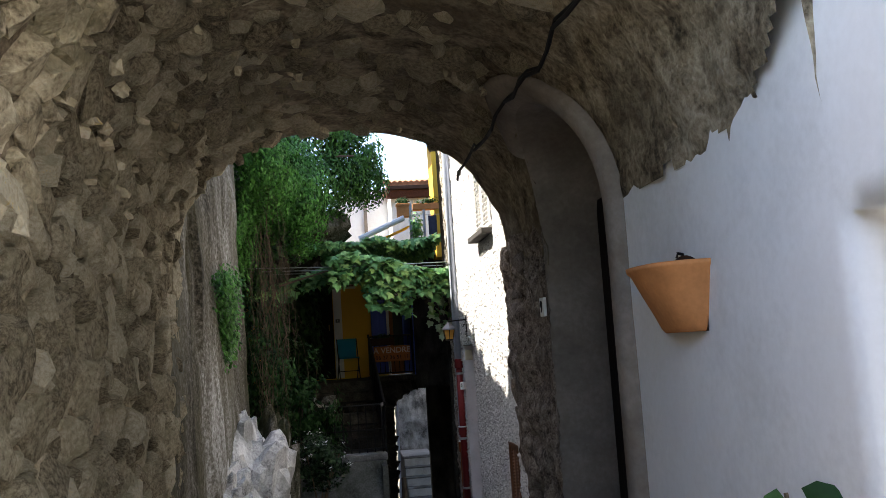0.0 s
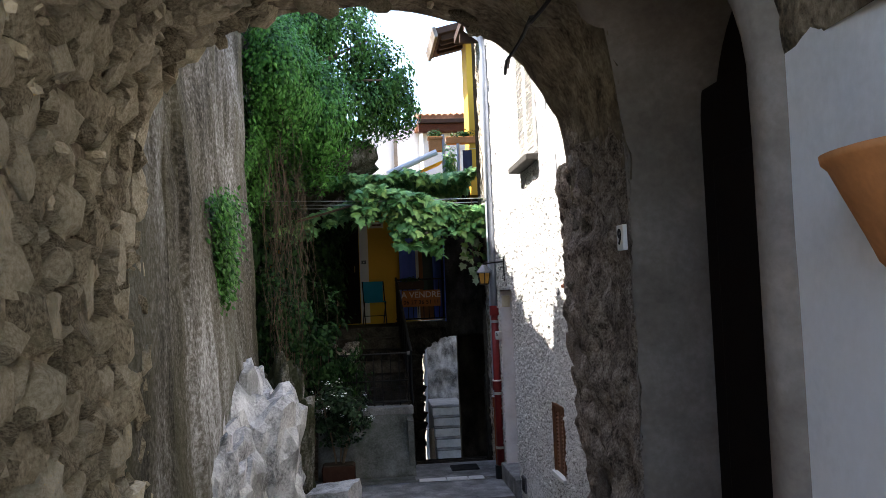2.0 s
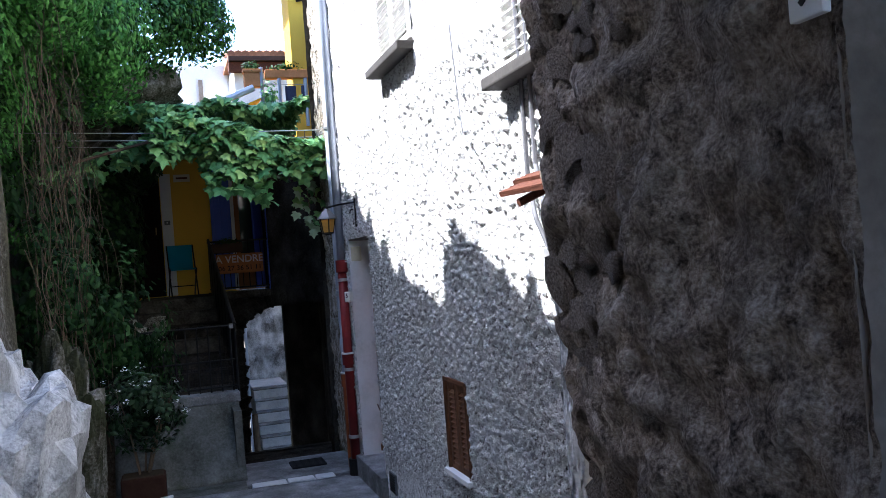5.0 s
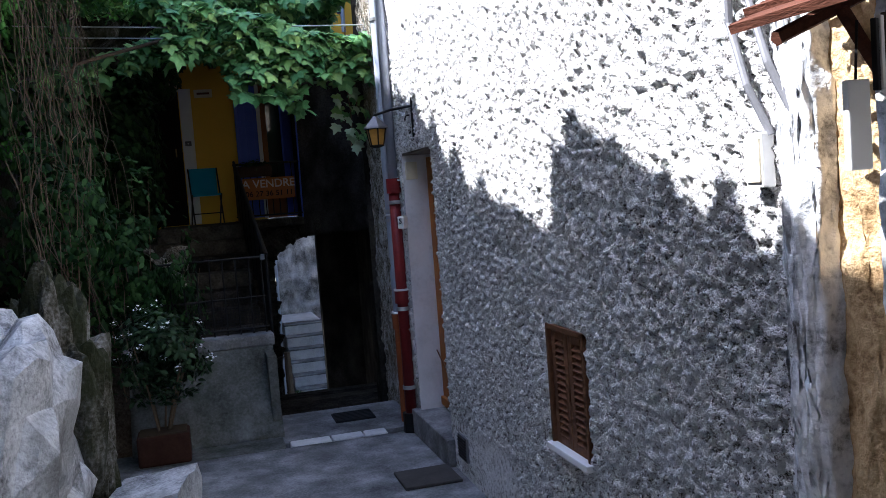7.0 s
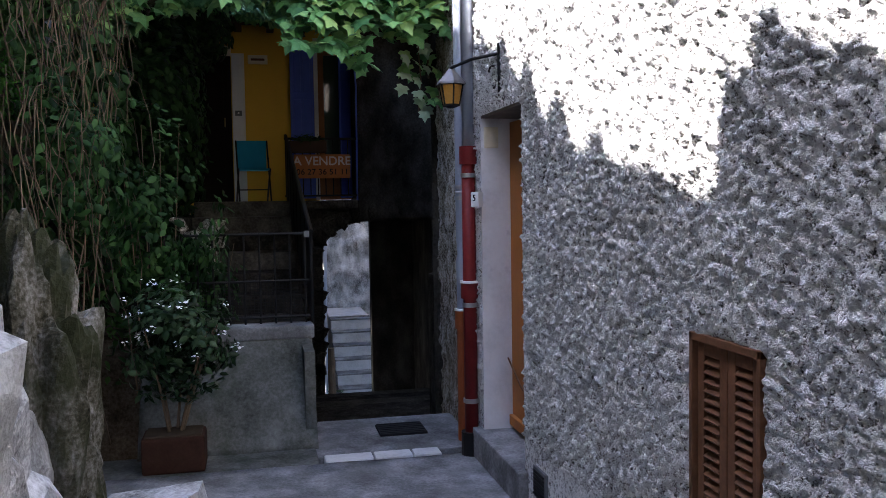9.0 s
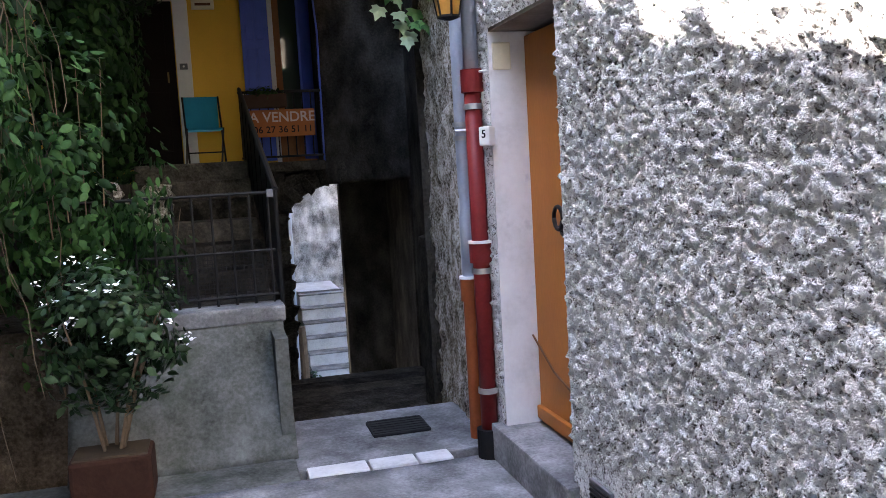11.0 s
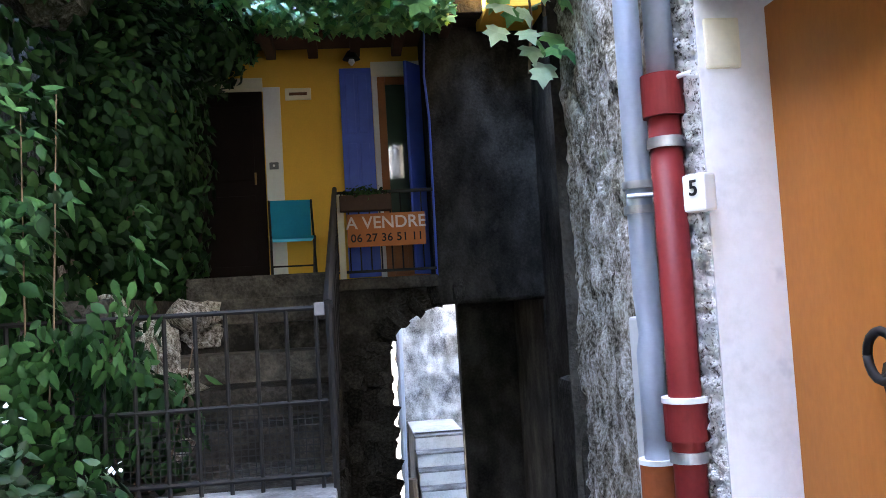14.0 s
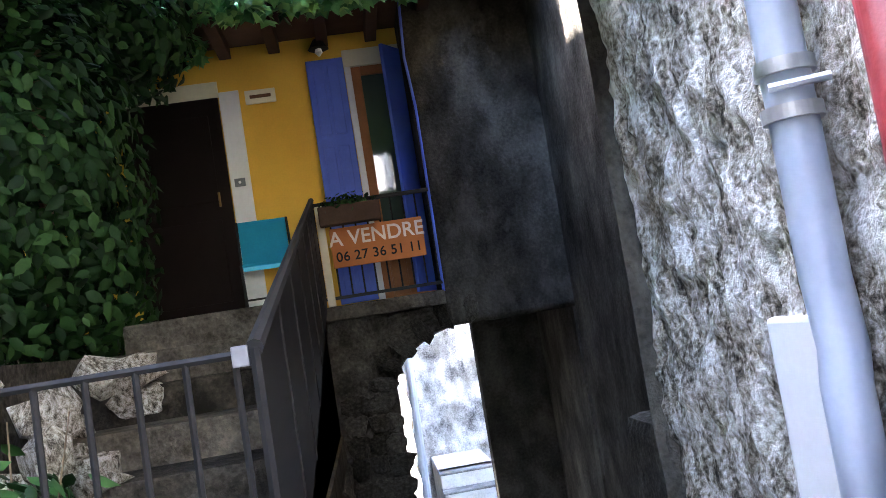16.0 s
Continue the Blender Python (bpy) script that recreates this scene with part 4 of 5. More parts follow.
        pb.matrix_local = pose(-0.095 * i, 0, -0.04 * i + random.uniform(-0.006, 0.006), random.uniform(-1.5, 1.5), -22 + random.uniform(-3, 3), random.uniform(-1, 1))
    for y in (0.12, 0.52):
        part("bearer", rod([(0.0, y, -0.045), (-0.36, y, -0.19)], 0.018, 5), M_OLDWOOD, a)
    part("bracket", rod([(0.0, 0.5, -0.42), (-0.2, 0.5, -0.13)], 0.016, 5), M_OLDWOOD, a)
    part("wire", rod([(-0.3, 0.05, -0.1), (-0.2, 0.12, 0.06), (-0.1, 0.25, 0.25), (-0.03, 0.3, 0.6)], 0.006, 5), M_IRON, a)
    sp = thing("slatted_panel", "broken black and pale slatted panel under the canopy", "panel", (1.6, 6.55, 2.1), (0, 0, 25))
    for i in range(8):
        part("slat", box(-0.1 + i * 0.026, -0.084 + i * 0.026, -0.006, 0.006, -0.05 - 0.012 * (i % 3) + 0.006 * i, 0.1 + 0.008 * i, 0.002), (M_IRON, M_PLATE, M_EAVE)[i % 3], sp)
    part("rail", rod([(-0.11, -0.012, -0.065), (0.11, -0.012, 0.0)], 0.011, 5), M_PLATE, sp)
    hb = thing("hanging_board", "pale weathered board hanging below the canopy", "board", (1.55, 6.61, 1.885))
    part("panel", box(-0.03, 0.03, -0.01, 0.01, 0, 0.2, 0.004), M_PLATE, hb)
    part("cord", rod([(0, 0, 0.2), (0.01, 0.0, 0.33)], 0.004, 4), M_IRON, hb)
    for y, z0, z1 in ((7.22, 2.3, 3.2), (7.32, 2.25, 3.4)):
        tagged(part("conduit", rod([(XW - 0.03, y, z1), (XW - 0.03, y, z0 + 0.1), (XW - 0.05, y - 0.1, z0 - 0.1), (XW - 0.02, y - 0.16, z0 - 0.25)], 0.012, 8), M_VENT), "ribbed grey conduit hanging on roughcast", "conduit")
    mb = thing("meter_box", "small pale box on the wall corner", "meter box", (XW - 0.01, 7.2, 1.85))
    part("body", box(-0.045, 0.0, -0.04, 0.04, 0, 0.16, 0.006), M_PLATE, mb)
    part("lid", box(-0.052, -0.043, -0.034, 0.034, 0.015, 0.145, 0.004), M_CREAM, mb)
    tagged(part("cable", rod([(1.7, 8.521, 4.227), (1.7, 8.504, 3.749), (1.7, 8.224, 3.331), (1.7, 8.174, 2.914), (1.7, 8.129, 2.688), (1.7, 7.878, 2.462)], 0.005, 5), M_VENT), "thin grey cable hanging loose on the roughcast", "cable")
    tagged(part("cable", rod([(XW + 0.17, 11.86, 0.62), (XW + 0.18, 11.6, 0.47), (XW + 0.18, 11.3, 0.4), (XW + 0.12, 11.02, 0.36)], 0.006, 5), M_BROWN), "brown cable slung across the foot of the door", "cable")
    # vent, floor plate, mat
    v = thing("vent_grille", "small grey metal vent grille low on the wall", "vent", (XW - 0.012, 10.56, 0.06))
    part("frame", box(-0.006, 0.012, 0, 0.2, 0, 0.17, 0.003), M_VENT, v)
    for i in range(7):
        part("slat", box(-0.014, -0.004, 0.015, 0.185, 0.018 + i * 0.021, 0.028 + i * 0.021), M_IRON, v)
    c = thing("floor_cover", "dark stone inspection cover set in concrete", "floor cover", (1.5, 10.76, FL))
    part("plate", box(-0.2, 0.2, -0.19, 0.19, 0, 0.022, 0.008), M_SILL, c)
    part("ring", lathe([(0.02, 0.012), (0.045, 0.012), (0.045, 0.018), (0.02, 0.018)], 14), M_VENT, c)
    m = thing("door_mat", "black rubber mat on the landing", "mat", (1.33, 12.76, FL - 0.005))
    part("mat", box(-0.18, 0.18, -0.15, 0.15, 0, 0.02, 0.006), M_RUBBER, m)
    for i in range(6):
        part("rib", box(-0.17, 0.17, -0.13 + i * 0.05, -0.11 + i * 0.05, 0.02, 0.025), M_RUBBER, m)
    # eave of the street house
    e = structure(part("street_eave", box(1.5, 2.3, 5.9, 13.4, 5.75, 5.85), M_EAVE), "dark timber eave of the street house", "eave")
    for i in range(14):
        part("rafter", box(1.52, 1.8, 6.1 + i * 0.52, 6.19 + i * 0.52, 5.62, 5.75, 0.006), M_EAVE, e)


# ---- yellow house, balcony, gate ----
def balcony_things():
    b = structure(part("balcony_floor", box(0.68, 1.62, 17.72, 18.4, 1.6, 1.71, 0.01), M_DARKST), "stone balcony slab over the arch", "balcony")
    r = thing("balcony_railing", "black iron balcony railing with flat top bar", "railing", (0, 17.78, 1.71))
    part("top_bar", box(0.68, 1.62, -0.02, 0.02, 0.79, 0.82, 0.004), M_IRON, r)
    part("bottom_bar", box(0.68, 1.62, -0.012, 0.012, 0.05, 0.075, 0.003), M_IRON, r)
    for i in range(10):
        part("bar", rod([(0.72 + i * 0.098, 0, 0.05), (0.72 + i * 0.098, 0, 0.8)], 0.008, 6), M_IRON, r)
    p = tagged(part("post", box(0.715, 0.775, 17.74, 17.79, 1.71, 2.5, 0.006), M_CREAM), "cream painted wooden post at the balcony corner", "post")
    s = thing("for_sale_sign", "orange board with pale lettering tied to the railing", "sign", (1.165, 17.755, 2.155))
    part("board", box(-0.365, 0.365, -0.008, 0.008, -0.155, 0.155, 0.004), M_SIGN, s)
    text_part("lettering", "A VENDRE", 0.16, pose(0, -0.0105, 0.065, 90, 0, 0), M_PINK, s, "faded pale words")
    for i, digit in enumerate("0627365111"):
        text_part("digit", digit, 0.105, pose(-0.31 + (i // 2) * 0.142 + (i % 2) * 0.056, -0.0105, -0.075, 90, 0, 0), M_BLACK, s, "black painted digit")
    f = thing("flower_box", "brown flower box with trailing plants on the railing", "flower box", (0.98, 17.72, 2.42))
    part("trough", box(-0.24, 0.24, -0.07, 0.06, -0.09, 0.06, 0.01), M_EAVE, f)
    part("foliage", leaf_cloud(ellipsoid_samples((0, -0.01, 0.08), (0.25, 0.09, 0.08), 240, 0.2), 0.05), M_BUSH, f)
    # side railing with dark mesh up the terrace
    sr = thing("terrace_railing", "dark mesh covered handrail climbing the terrace side", "railing")
    x0, y0, y1 = 0.70, 13.05, 17.72
    part("handrail", rod([(x0, y0, 1.46), (x0, y1, 2.55)], 0.022, 8), M_IRON, sr)
    verts = [(x0 + 0.006, y0, 0.75), (x0 + 0.006, y1, 1.72), (x0 + 0.006, y1, 2.53), (x0 + 0.006, y0, 1.45), (x0 - 0.006, y0, 0.75), (x0 - 0.006, y1, 1.72), (x0 - 0.006, y1, 2.53), (x0 - 0.006, y0, 1.45)]
    part("mesh_panel", (verts, [(0, 1, 2, 3), (7, 6, 5, 4), (0, 4, 5, 1), (3, 2, 6, 7), (0, 3, 7, 4), (1, 5, 6, 2)]), M_IRON, sr)
    for i in range(8):
        y = y0 + (y1 - y0) * i / 7
        z = 1.46 + 1.09 * i / 7
        part("post", rod([(x0, y, z - 0.76), (x0, y, z)], 0.014, 6), M_IRON, sr)
    # garden gate
    g = thing("garden_gate", "low black iron gate with mesh in its lower half", "gate", (0, 13.06, 0.76))
    part("top_bar", rod([(-0.55, 0, 0.69), (0.68, 0, 0.69)], 0.011, 6), M_IRON, g)
    part("mid_bar", rod([(-0.55, 0, 0.33), (0.68, 0, 0.33)], 0.009, 6), M_IRON, g)
    part("bottom_bar", rod([(-0.55, 0, 0.05), (0.68, 0, 0.05)], 0.011, 6), M_IRON, g)
    for i in range(11):
        x = -0.5 + i * 0.115
        part("bar", rod([(x, 0, 0.0), (x, 0, 0.69)], 0.009, 6), M_IRON, g)
    mv, mf = [], []
    for i in range(44):
        for ax in (0, 1):
            k = len(mv)
            if ax == 0:
                x = -0.54 + i * 0.0275
                mv += [(x, 0.01, 0.05), (x + 0.004, 0.01, 0.05), (x + 0.004, 0.01, 0.33), (x, 0.01, 0.33)]
            elif i < 11:
                z = 0.06 + i * 0.0255
                mv += [(-0.54, 0.013, z), (0.67, 0.013, z), (0.67, 0.013, z + 0.004), (-0.54, 0.013, z + 0.004)]
            else:
                continue
            mf.append((k, k + 1, k + 2, k + 3))
    part("wire_mesh", (mv, mf), M_IRON, g)
    part("latch", box(0.645, 0.685, -0.02, 0.02, 0.66, 0.71, 0.004), M_VENT, g)
    # shutters
    for leaf_at, turn, w in (((0.80, 18.36, 1.74), 0, 0.32), ((1.64, 18.38, 1.74), 232, 0.32)):
        s = thing("shutter", "blue painted panelled shutter folded open", "shutter", leaf_at, (0, 0, turn), group="blue shutters")
        part("panel", box(0, w, -0.012, 0.02, 0, 2.12, 0.006), M_BLUE, s)
        for z0, z1 in ((0.06, 0.6), (0.7, 1.35), (1.45, 2.06)):
            part("panel_field", box(0.05, w / 2 - 0.015, -0.022, -0.01, z0, z1, 0.008), M_BLUE, s)
            part("panel_field", box(w / 2 + 0.015, w - 0.05, -0.022, -0.01, z0, z1, 0.008), M_BLUE, s)
    # folding chair
    c = thing("folding_chair", "folding chair with teal canvas back and seat", "chair", (0.28, 17.95, 1.71), (0, 0, 6))
    part("backrest", box(-0.19, 0.19, 0.12, 0.135, 0.42, 0.8, 0.006), M_TEAL, c)
    part("seat", box(-0.19, 0.19, -0.2, 0.14, 0.40, 0.425, 0.006), M_TEAL, c)
    for x in (-0.2, 0.2):
        part("leg", rod([(x, -0.22, 0), (x, 0.14, 0.8)], 0.012, 6), M_IRON, c)
        part("leg", rod([(x, 0.2, 0), (x, -0.18, 0.42)], 0.012, 6), M_IRON, c)
    part("stretcher", rod([(-0.2, -0.15, 0.15), (0.2, -0.15, 0.15)], 0.009, 6), M_IRON, c)
    # wall lamp, name plate, letter plate
    l = thing("wall_lamp", "small dark metal lamp on the yellow front", "wall lamp", (0.93, 18.38, 3.92))
    part("shade", lathe([(0.01, 0.1), (0.04, 0.08), (0.09, 0.0), (0.08, 0.0)], 12), M_IRON, l).matrix_local = pose(0, -0.13, 0)
    part("bulb", lathe([(0.01, -0.06), (0.035, -0.03), (0.02, 0.02)], 10), M_PLATE, l).matrix_local = pose(0, -0.13, 0)
    part("arm", rod([(0, 0.02, 0.05), (0, -0.13, 0.1)], 0.01, 6), M_IRON, l)
    n = thing("name_plate", "small pale name plate on the yellow wall", "name plate", (0.38, 18.385, 3.62))
    part("plate", box(-0.13, 0.13, -0.01, 0.015, -0.06, 0.06, 0.006), M_CREAM, n)
    part("lettering", box(-0.09, 0.09, -0.013, -0.009, -0.015, 0.015), M_BROWN, n)
    q = thing("bell_plate", "small grey bell plate on the white door surround", "bell plate", (0.11, 18.38, 2.9))
    part("plate", box(-0.045, 0.045, -0.012, 0.006, -0.035, 0.035, 0.004), M_VENT, q)
    part("button", lathe([(0.012, 0.0), (0.012, 0.008), (0.0, 0.01)], 10), M_PLATE, q).matrix_local = pose(0, -0.012, 0, 90, 0, 0)
    # cables beside the block
    tagged(part("cable", rod([(1.63, 17.79, 4.08), (1.6, 17.77, 3.6), (1.63, 17.79, 3.2), (1.62, 17.79, 1.7)], 0.012, 6), M_BLUE), "blue cable drooping beside the window", "cable")


# ---- terrace and roofs above ----
def terrace_things():
    w = structure(part("terrace_house", box(0.2, 1.7, 21.5, 24.5, 2, 6.2), M_WHITE), "white house wall behind the terrace", "wall")
    part("shadow_post", box(0.9, 0.98, 21.42, 21.52, 5.1, 5.9), M_GREYPL, w)
    a = thing("awning", "yellow awning with a cream front beam", "awning", (0.0, 17.1, 0.0))
    verts = [(0.75, -0.1, 4.30), (1.62, -0.1, 4.66), (1.62, 0.9, 4.72), (0.75, 0.9, 4.36)]
    verts += [(x, y, z - 0.02) for x, y, z in verts]
    part("cloth", (verts, [(0, 1, 2, 3), (7, 6, 5, 4), (0, 4, 5, 1), (1, 5, 6, 2), (2, 6, 7, 3), (3, 7, 4, 0)]), M_YCLOTH, a)
    part("front_beam", rod([(0.6, -0.14, 4.42), (1.5, -0.14, 4.8)], 0.055, 8), M_WCLOTH, a)
    for x, z0, z1 in ((1.63, 4.2, 5.12), (1.9, 4.2, 4.95), (2.3, 4.2, 4.95)):
        tagged(part("terrace_post", rod([(x, 17.0, z0), (x, 17.0, z1)], 0.03, 8), M_ZINC), "pale metal post on the terrace edge", "post")
    p = thing("planter", "terracotta planter box on the terrace rail", "planter", (1.5, 17.05, 4.82))
    part("box", box(-0.13, 0.11, -0.08, 0.08, 0, 0.26, 0.015), M_TERRA, p)
    part("rim", box(-0.145, 0.125, -0.095, 0.095, 0.22, 0.27, 0.008), M_TERRA, p)
    part("foliage", leaf_cloud(ellipsoid_samples((0, 0, 0.32), (0.16, 0.1, 0.1), 150, 0.2), 0.06), M_BUSH, p)
    q = thing("planter", "long orange planter box with flowers", "planter", (2.05, 17.05, 4.95))
    part("box", box(-0.36, 0.34, -0.08, 0.08, 0, 0.13, 0.012), M_TERRA, q)
    part("foliage", leaf_cloud(ellipsoid_samples((0, 0, 0.18), (0.34, 0.1, 0.09), 220, 0.2), 0.06), M_BUSH, q)
    l = thing("laundry", "dark clothes hanging on the terrace rail", "laundry", (2.15, 17.0, 4.45))
    part("cloth", sheet(lines(-0.17, 0.17, 0.03), lines(0, 0.38, 0.04), lambda x, z: (x, 0.02 * math.sin(x * 40), z)), M_DCLOTH, l)
    part("line", rod([(-0.6, 0, 0.4), (0.4, 0, 0.4)], 0.006, 5), M_STEEL, l)
    c = thing("climber", "leafy climber on the terrace post", "climber", (1.72, 17.0, 4.3))
    part("foliage", leaf_cloud(ellipsoid_samples((0, 0, 0.3), (0.16, 0.12, 0.4), 320, 0.1), 0.07), M_VINE, c)
    # yellow house with eave
    t = thing("yellow_house", "tall yellow house corner under a dark eave", "house", (0, 0, 0))
    part("wall", box(2.12, 3.6, 17.0, 17.7, 4.0, 7.3), M_YELLOW, t)
    part("wall_hook", rod([(2.25, 16.98, 6.15), (2.36, 16.9, 6.15)], 0.02, 6), M_IRON, t)
    b = box(1.5, 3.8, 16.4, 18.0, 6.95, 7.06)
    bmesh.ops.rotate(b, verts=b.verts, cent=(2.12, 17, 7.0), matrix=Matrix.Rotation(radians(-14), 3, "Y"))
    part("eave", b, M_EAVE, t, "dark boarded eave")
    b = box(1.46, 1.52, 16.38, 18.0, 6.9, 7.08)
    bmesh.ops.rotate(b, verts=b.verts, cent=(2.12, 17, 7.0), matrix=Matrix.Rotation(radians(-14), 3, "Y"))
    part("fascia", b, M_GREYPL, t, "pale fascia board")
    for i in range(4):
        b = box(1.6, 2.2, 16.55 + i * 0.3, 16.63 + i * 0.3, 6.86, 6.95)
        bmesh.ops.rotate(b, verts=b.verts, cent=(2.12, 17, 7.0), matrix=Matrix.Rotation(radians(-14), 3, "Y"))
        part("rafter", b, M_EAVE, t)
    # tiled roof far behind
    r = thing("tiled_house", "low house with curved clay tiles and dark gutter", "house", (0, 0, 0))
    part("wall", box(1.5, 2.9, 20.2, 21.4, 3.0, 5.95), M_WHITE, r)
    part("gutter", box(1.4, 2.9, 19.95, 20.15, 5.93, 6.02, 0.01), M_EAVE, r)
    part("eave_board", box(1.4, 2.9, 20.0, 20.22, 5.75, 5.92, 0.006), M_OLDWOOD, r)
    part("roof", box(1.4, 2.9, 20.05, 21.6, 6.0, 6.06), M_TILE, r)
    me = None
    for i in range(11):
        ob = part("tile", rod([(0, 0, 0), (0, 1.3, 0.3)], 0.075, 8), M_TILE, r) if me is None else new("tile", me)
        me = ob.data
        ob.parent = r
        ob.matrix_local = pose(1.46 + i * 0.13, 19.98, 6.06)
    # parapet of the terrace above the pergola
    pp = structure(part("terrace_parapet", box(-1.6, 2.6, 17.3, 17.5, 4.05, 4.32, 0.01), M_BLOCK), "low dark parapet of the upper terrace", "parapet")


passage_things()
street_things()
balcony_things()
terrace_things()


# ---- rocks and plants ----
def lump(centre, radii, amp, freq, sub=4):
    b = bmesh.new()
    bmesh.ops.create_icosphere(b, subdivisions=sub, radius=1)
    for v in b.verts:
        d = v.co.normalized()
        n = 1 - 1.6 * abs(noise.noise(d * freq + Vector(centre))) - 0.7 * abs(noise.noise(d * freq * 2.3)) + 0.15 * noise.noise(d * freq * 6)
        k = 1.08 - amp * n
        v.co = Vector((d.x * radii[0], d.y * radii[1], d.z * radii[2])) * k
    bmesh.ops.translate(b, verts=b.verts, vec=centre)
    return b


def cut_block(x0, x1, y0, y1, z1, turn, tilt):
    b = box(x0, x1, y0, y1, FL - 0.02, z1)
    bmesh.ops.subdivide_edges(b, edges=list(b.edges), cuts=3, use_grid_fill=True)
    for v in b.verts:
        v.co += Vector((rough(v.co, 0.03, 4), rough(v.co + Vector((5, 0, 0)), 0.03, 4), (rough(v.co + Vector((0, 5, 0)), 0.02, 4) + tilt * (v.co.x - x0)) if v.co.z > FL + 0.05 else 0))
    c = ((x0 + x1) / 2, (y0 + y1) / 2, 0)
    bmesh.ops.rotate(b, verts=b.verts, cent=c, matrix=Matrix.Rotation(radians(turn), 3, "Z"))
    return b


def vine_leaf_mesh():
    """A lobed vine leaf, 1 across, slightly cupped."""
    pts = [(0, 0), (0.22, -0.12), (0.48, 0.05), (0.36, 0.26), (0.5, 0.5), (0.22, 0.6), (0.0, 1.0), (-0.22, 0.6), (-0.5, 0.5), (-0.36, 0.26), (-0.48, 0.05), (-0.22, -0.12)]
    verts = [(x, y - 0.1, -0.35 * (x * x + (y - 0.35) ** 2)) for x, y in pts] + [(0, 0.25, 0.02)]
    n = len(pts)
    return verts, [(i, (i + 1) % n, n) for i in range(n)]


def plants():
    rk = tagged(part("rock_outcrop", lump((-1.15, 9.25, 0.15), (0.72, 1.6, 1.6), 0.28, 2.3, 5), M_ROCK, smooth=False), "pale jagged limestone outcrop at the cliff foot", "rock")
    tagged(part("rock_outcrop", lump((-1.2, 7.9, 0.35), (0.5, 1.2, 1.2), 0.3, 2.6, 5), M_ROCK), "low pale limestone spur beside the steps", "rock")
    tagged(part("rock_rib", lump((-0.8, 10.65, 0.5), (0.36, 0.36, 1.15), 0.3, 2.0, 5), M_RIB), "brown weathered rock rib above the outcrop", "rock")
    tagged(part("stone_block", cut_block(-0.52, -0.06, 10.2, 10.75, 0.25, -12, 0.12), M_ROCK), "rough pale stone block lying on the alley floor", "stone")
    # tuft on the cliff
    t = thing("cliff_tuft", "green grassy tuft hanging from the rock face", "plant", (-0.98, 8.1, 2.9))
    sm = []
    for _ in range(3600):
        k = random.random()
        sm.append(((random.gauss(0, 0.05) + 0.06 * (1 - k), random.gauss(0, 0.17) * (1.1 - 0.6 * k), 0.12 - 0.75 * k + random.gauss(0, 0.05)), (0.8, -0.3, 0.4)))
    part("foliage", leaf_cloud(sm, 0.04, 1.2), M_IVY, t)
    # ivy curtain
    iv = thing("ivy", "dense green ivy curtain hanging over the rock face", "ivy", (0, 0, 0))
    for k, (y0, y1, z0, z1, n, dx) in enumerate(((10.9, 12.3, 3.3, 5.9, 9500, 0.30), (12.0, 13.8, 2.4, 6.2, 14000, 0.5), (11.4, 13.4, 1.6, 3.4, 5000, 0.3))):
        sm = []
        for _ in range(n):
            y, z = random.uniform(y0, y1), random.uniform(z0, z1)
            lob = noise.noise(Vector((y * 2.2, z * 1.3, k)))
            if z < z0 + 0.7 and random.random() > 0.45 + lob:
                continue
            sm.append(((cliff_x(y, z) + (dx + 0.35 * max(0.0, min(1.0, (z - 3.0) / 1.5)) * (y > 11.6)) * (0.6 + lob) * random.uniform(0.35, 1.0) + 0.05, y, z), (0.8, -0.5, 0.35)))
        part("foliage", leaf_cloud(sm, 0.052, 0.9), M_IVY, iv)
    sm = [s for s in ellipsoid_samples((-0.78, 11.5, 4.75), (0.5, 0.95, 0.8), 9500, 0.35) if noise.noise(s[0] * 2.4) > -0.25]
    part("foliage", leaf_cloud(sm, 0.052, 0.9), M_IVY, iv)
    sm = [s for s in ellipsoid_samples((-0.5, 12.9, 4.55), (0.6, 1.0, 1.0), 9000, 0.3) if noise.noise(s[0] * 2.4) > -0.3]
    part("foliage", leaf_cloud(sm, 0.058, 0.9), M_IVY, iv)
    # dry creeper stems
    cr = thing("dry_creeper", "tangle of dry brown creeper stems on the rock", "creeper", (0, 0, 0))
    for i in range(130):
        y = random.uniform(10.7, 12.9)
        z = random.uniform(1.9, 4.5)
        pts = []
        x = -1.0 + random.uniform(0.0, 0.4)
        for j in range(9):
            pts.append((x, y, z))
            x += random.uniform(-0.05, 0.06)
            y += random.uniform(-0.13, 0.13)
            z -= random.uniform(0.02, 0.24)
        part("stem", rod(pts, random.uniform(0.0014, 0.0038), 4), M_ROOT, cr)
    # overhanging tree
    tr = thing("overhanging_tree", "bushy green tree leaning out from the cliff top", "tree", (-1.4, 14.4, 4.3))
    part("trunk", rod([(-0.3, 0, -0.8), (-0.1, 0.0, 0.2), (0.3, 0.1, 1.0), (0.9, 0.2, 1.6)], 0.11, 8, taper=0.45), M_BARK, tr)
    for p in ((1.7, 0.3, 1.9), (1.2, 0.5, 2.3), (1.9, 0.0, 1.2), (0.6, -0.4, 2.0)):
        part("limb", rod([(0.3, 0.1, 1.0), ((p[0] + 0.3) / 2, p[1] / 2, (p[2] + 1.2) / 2), p], 0.05, 6, taper=0.3), M_BARK, tr)
    sm = []
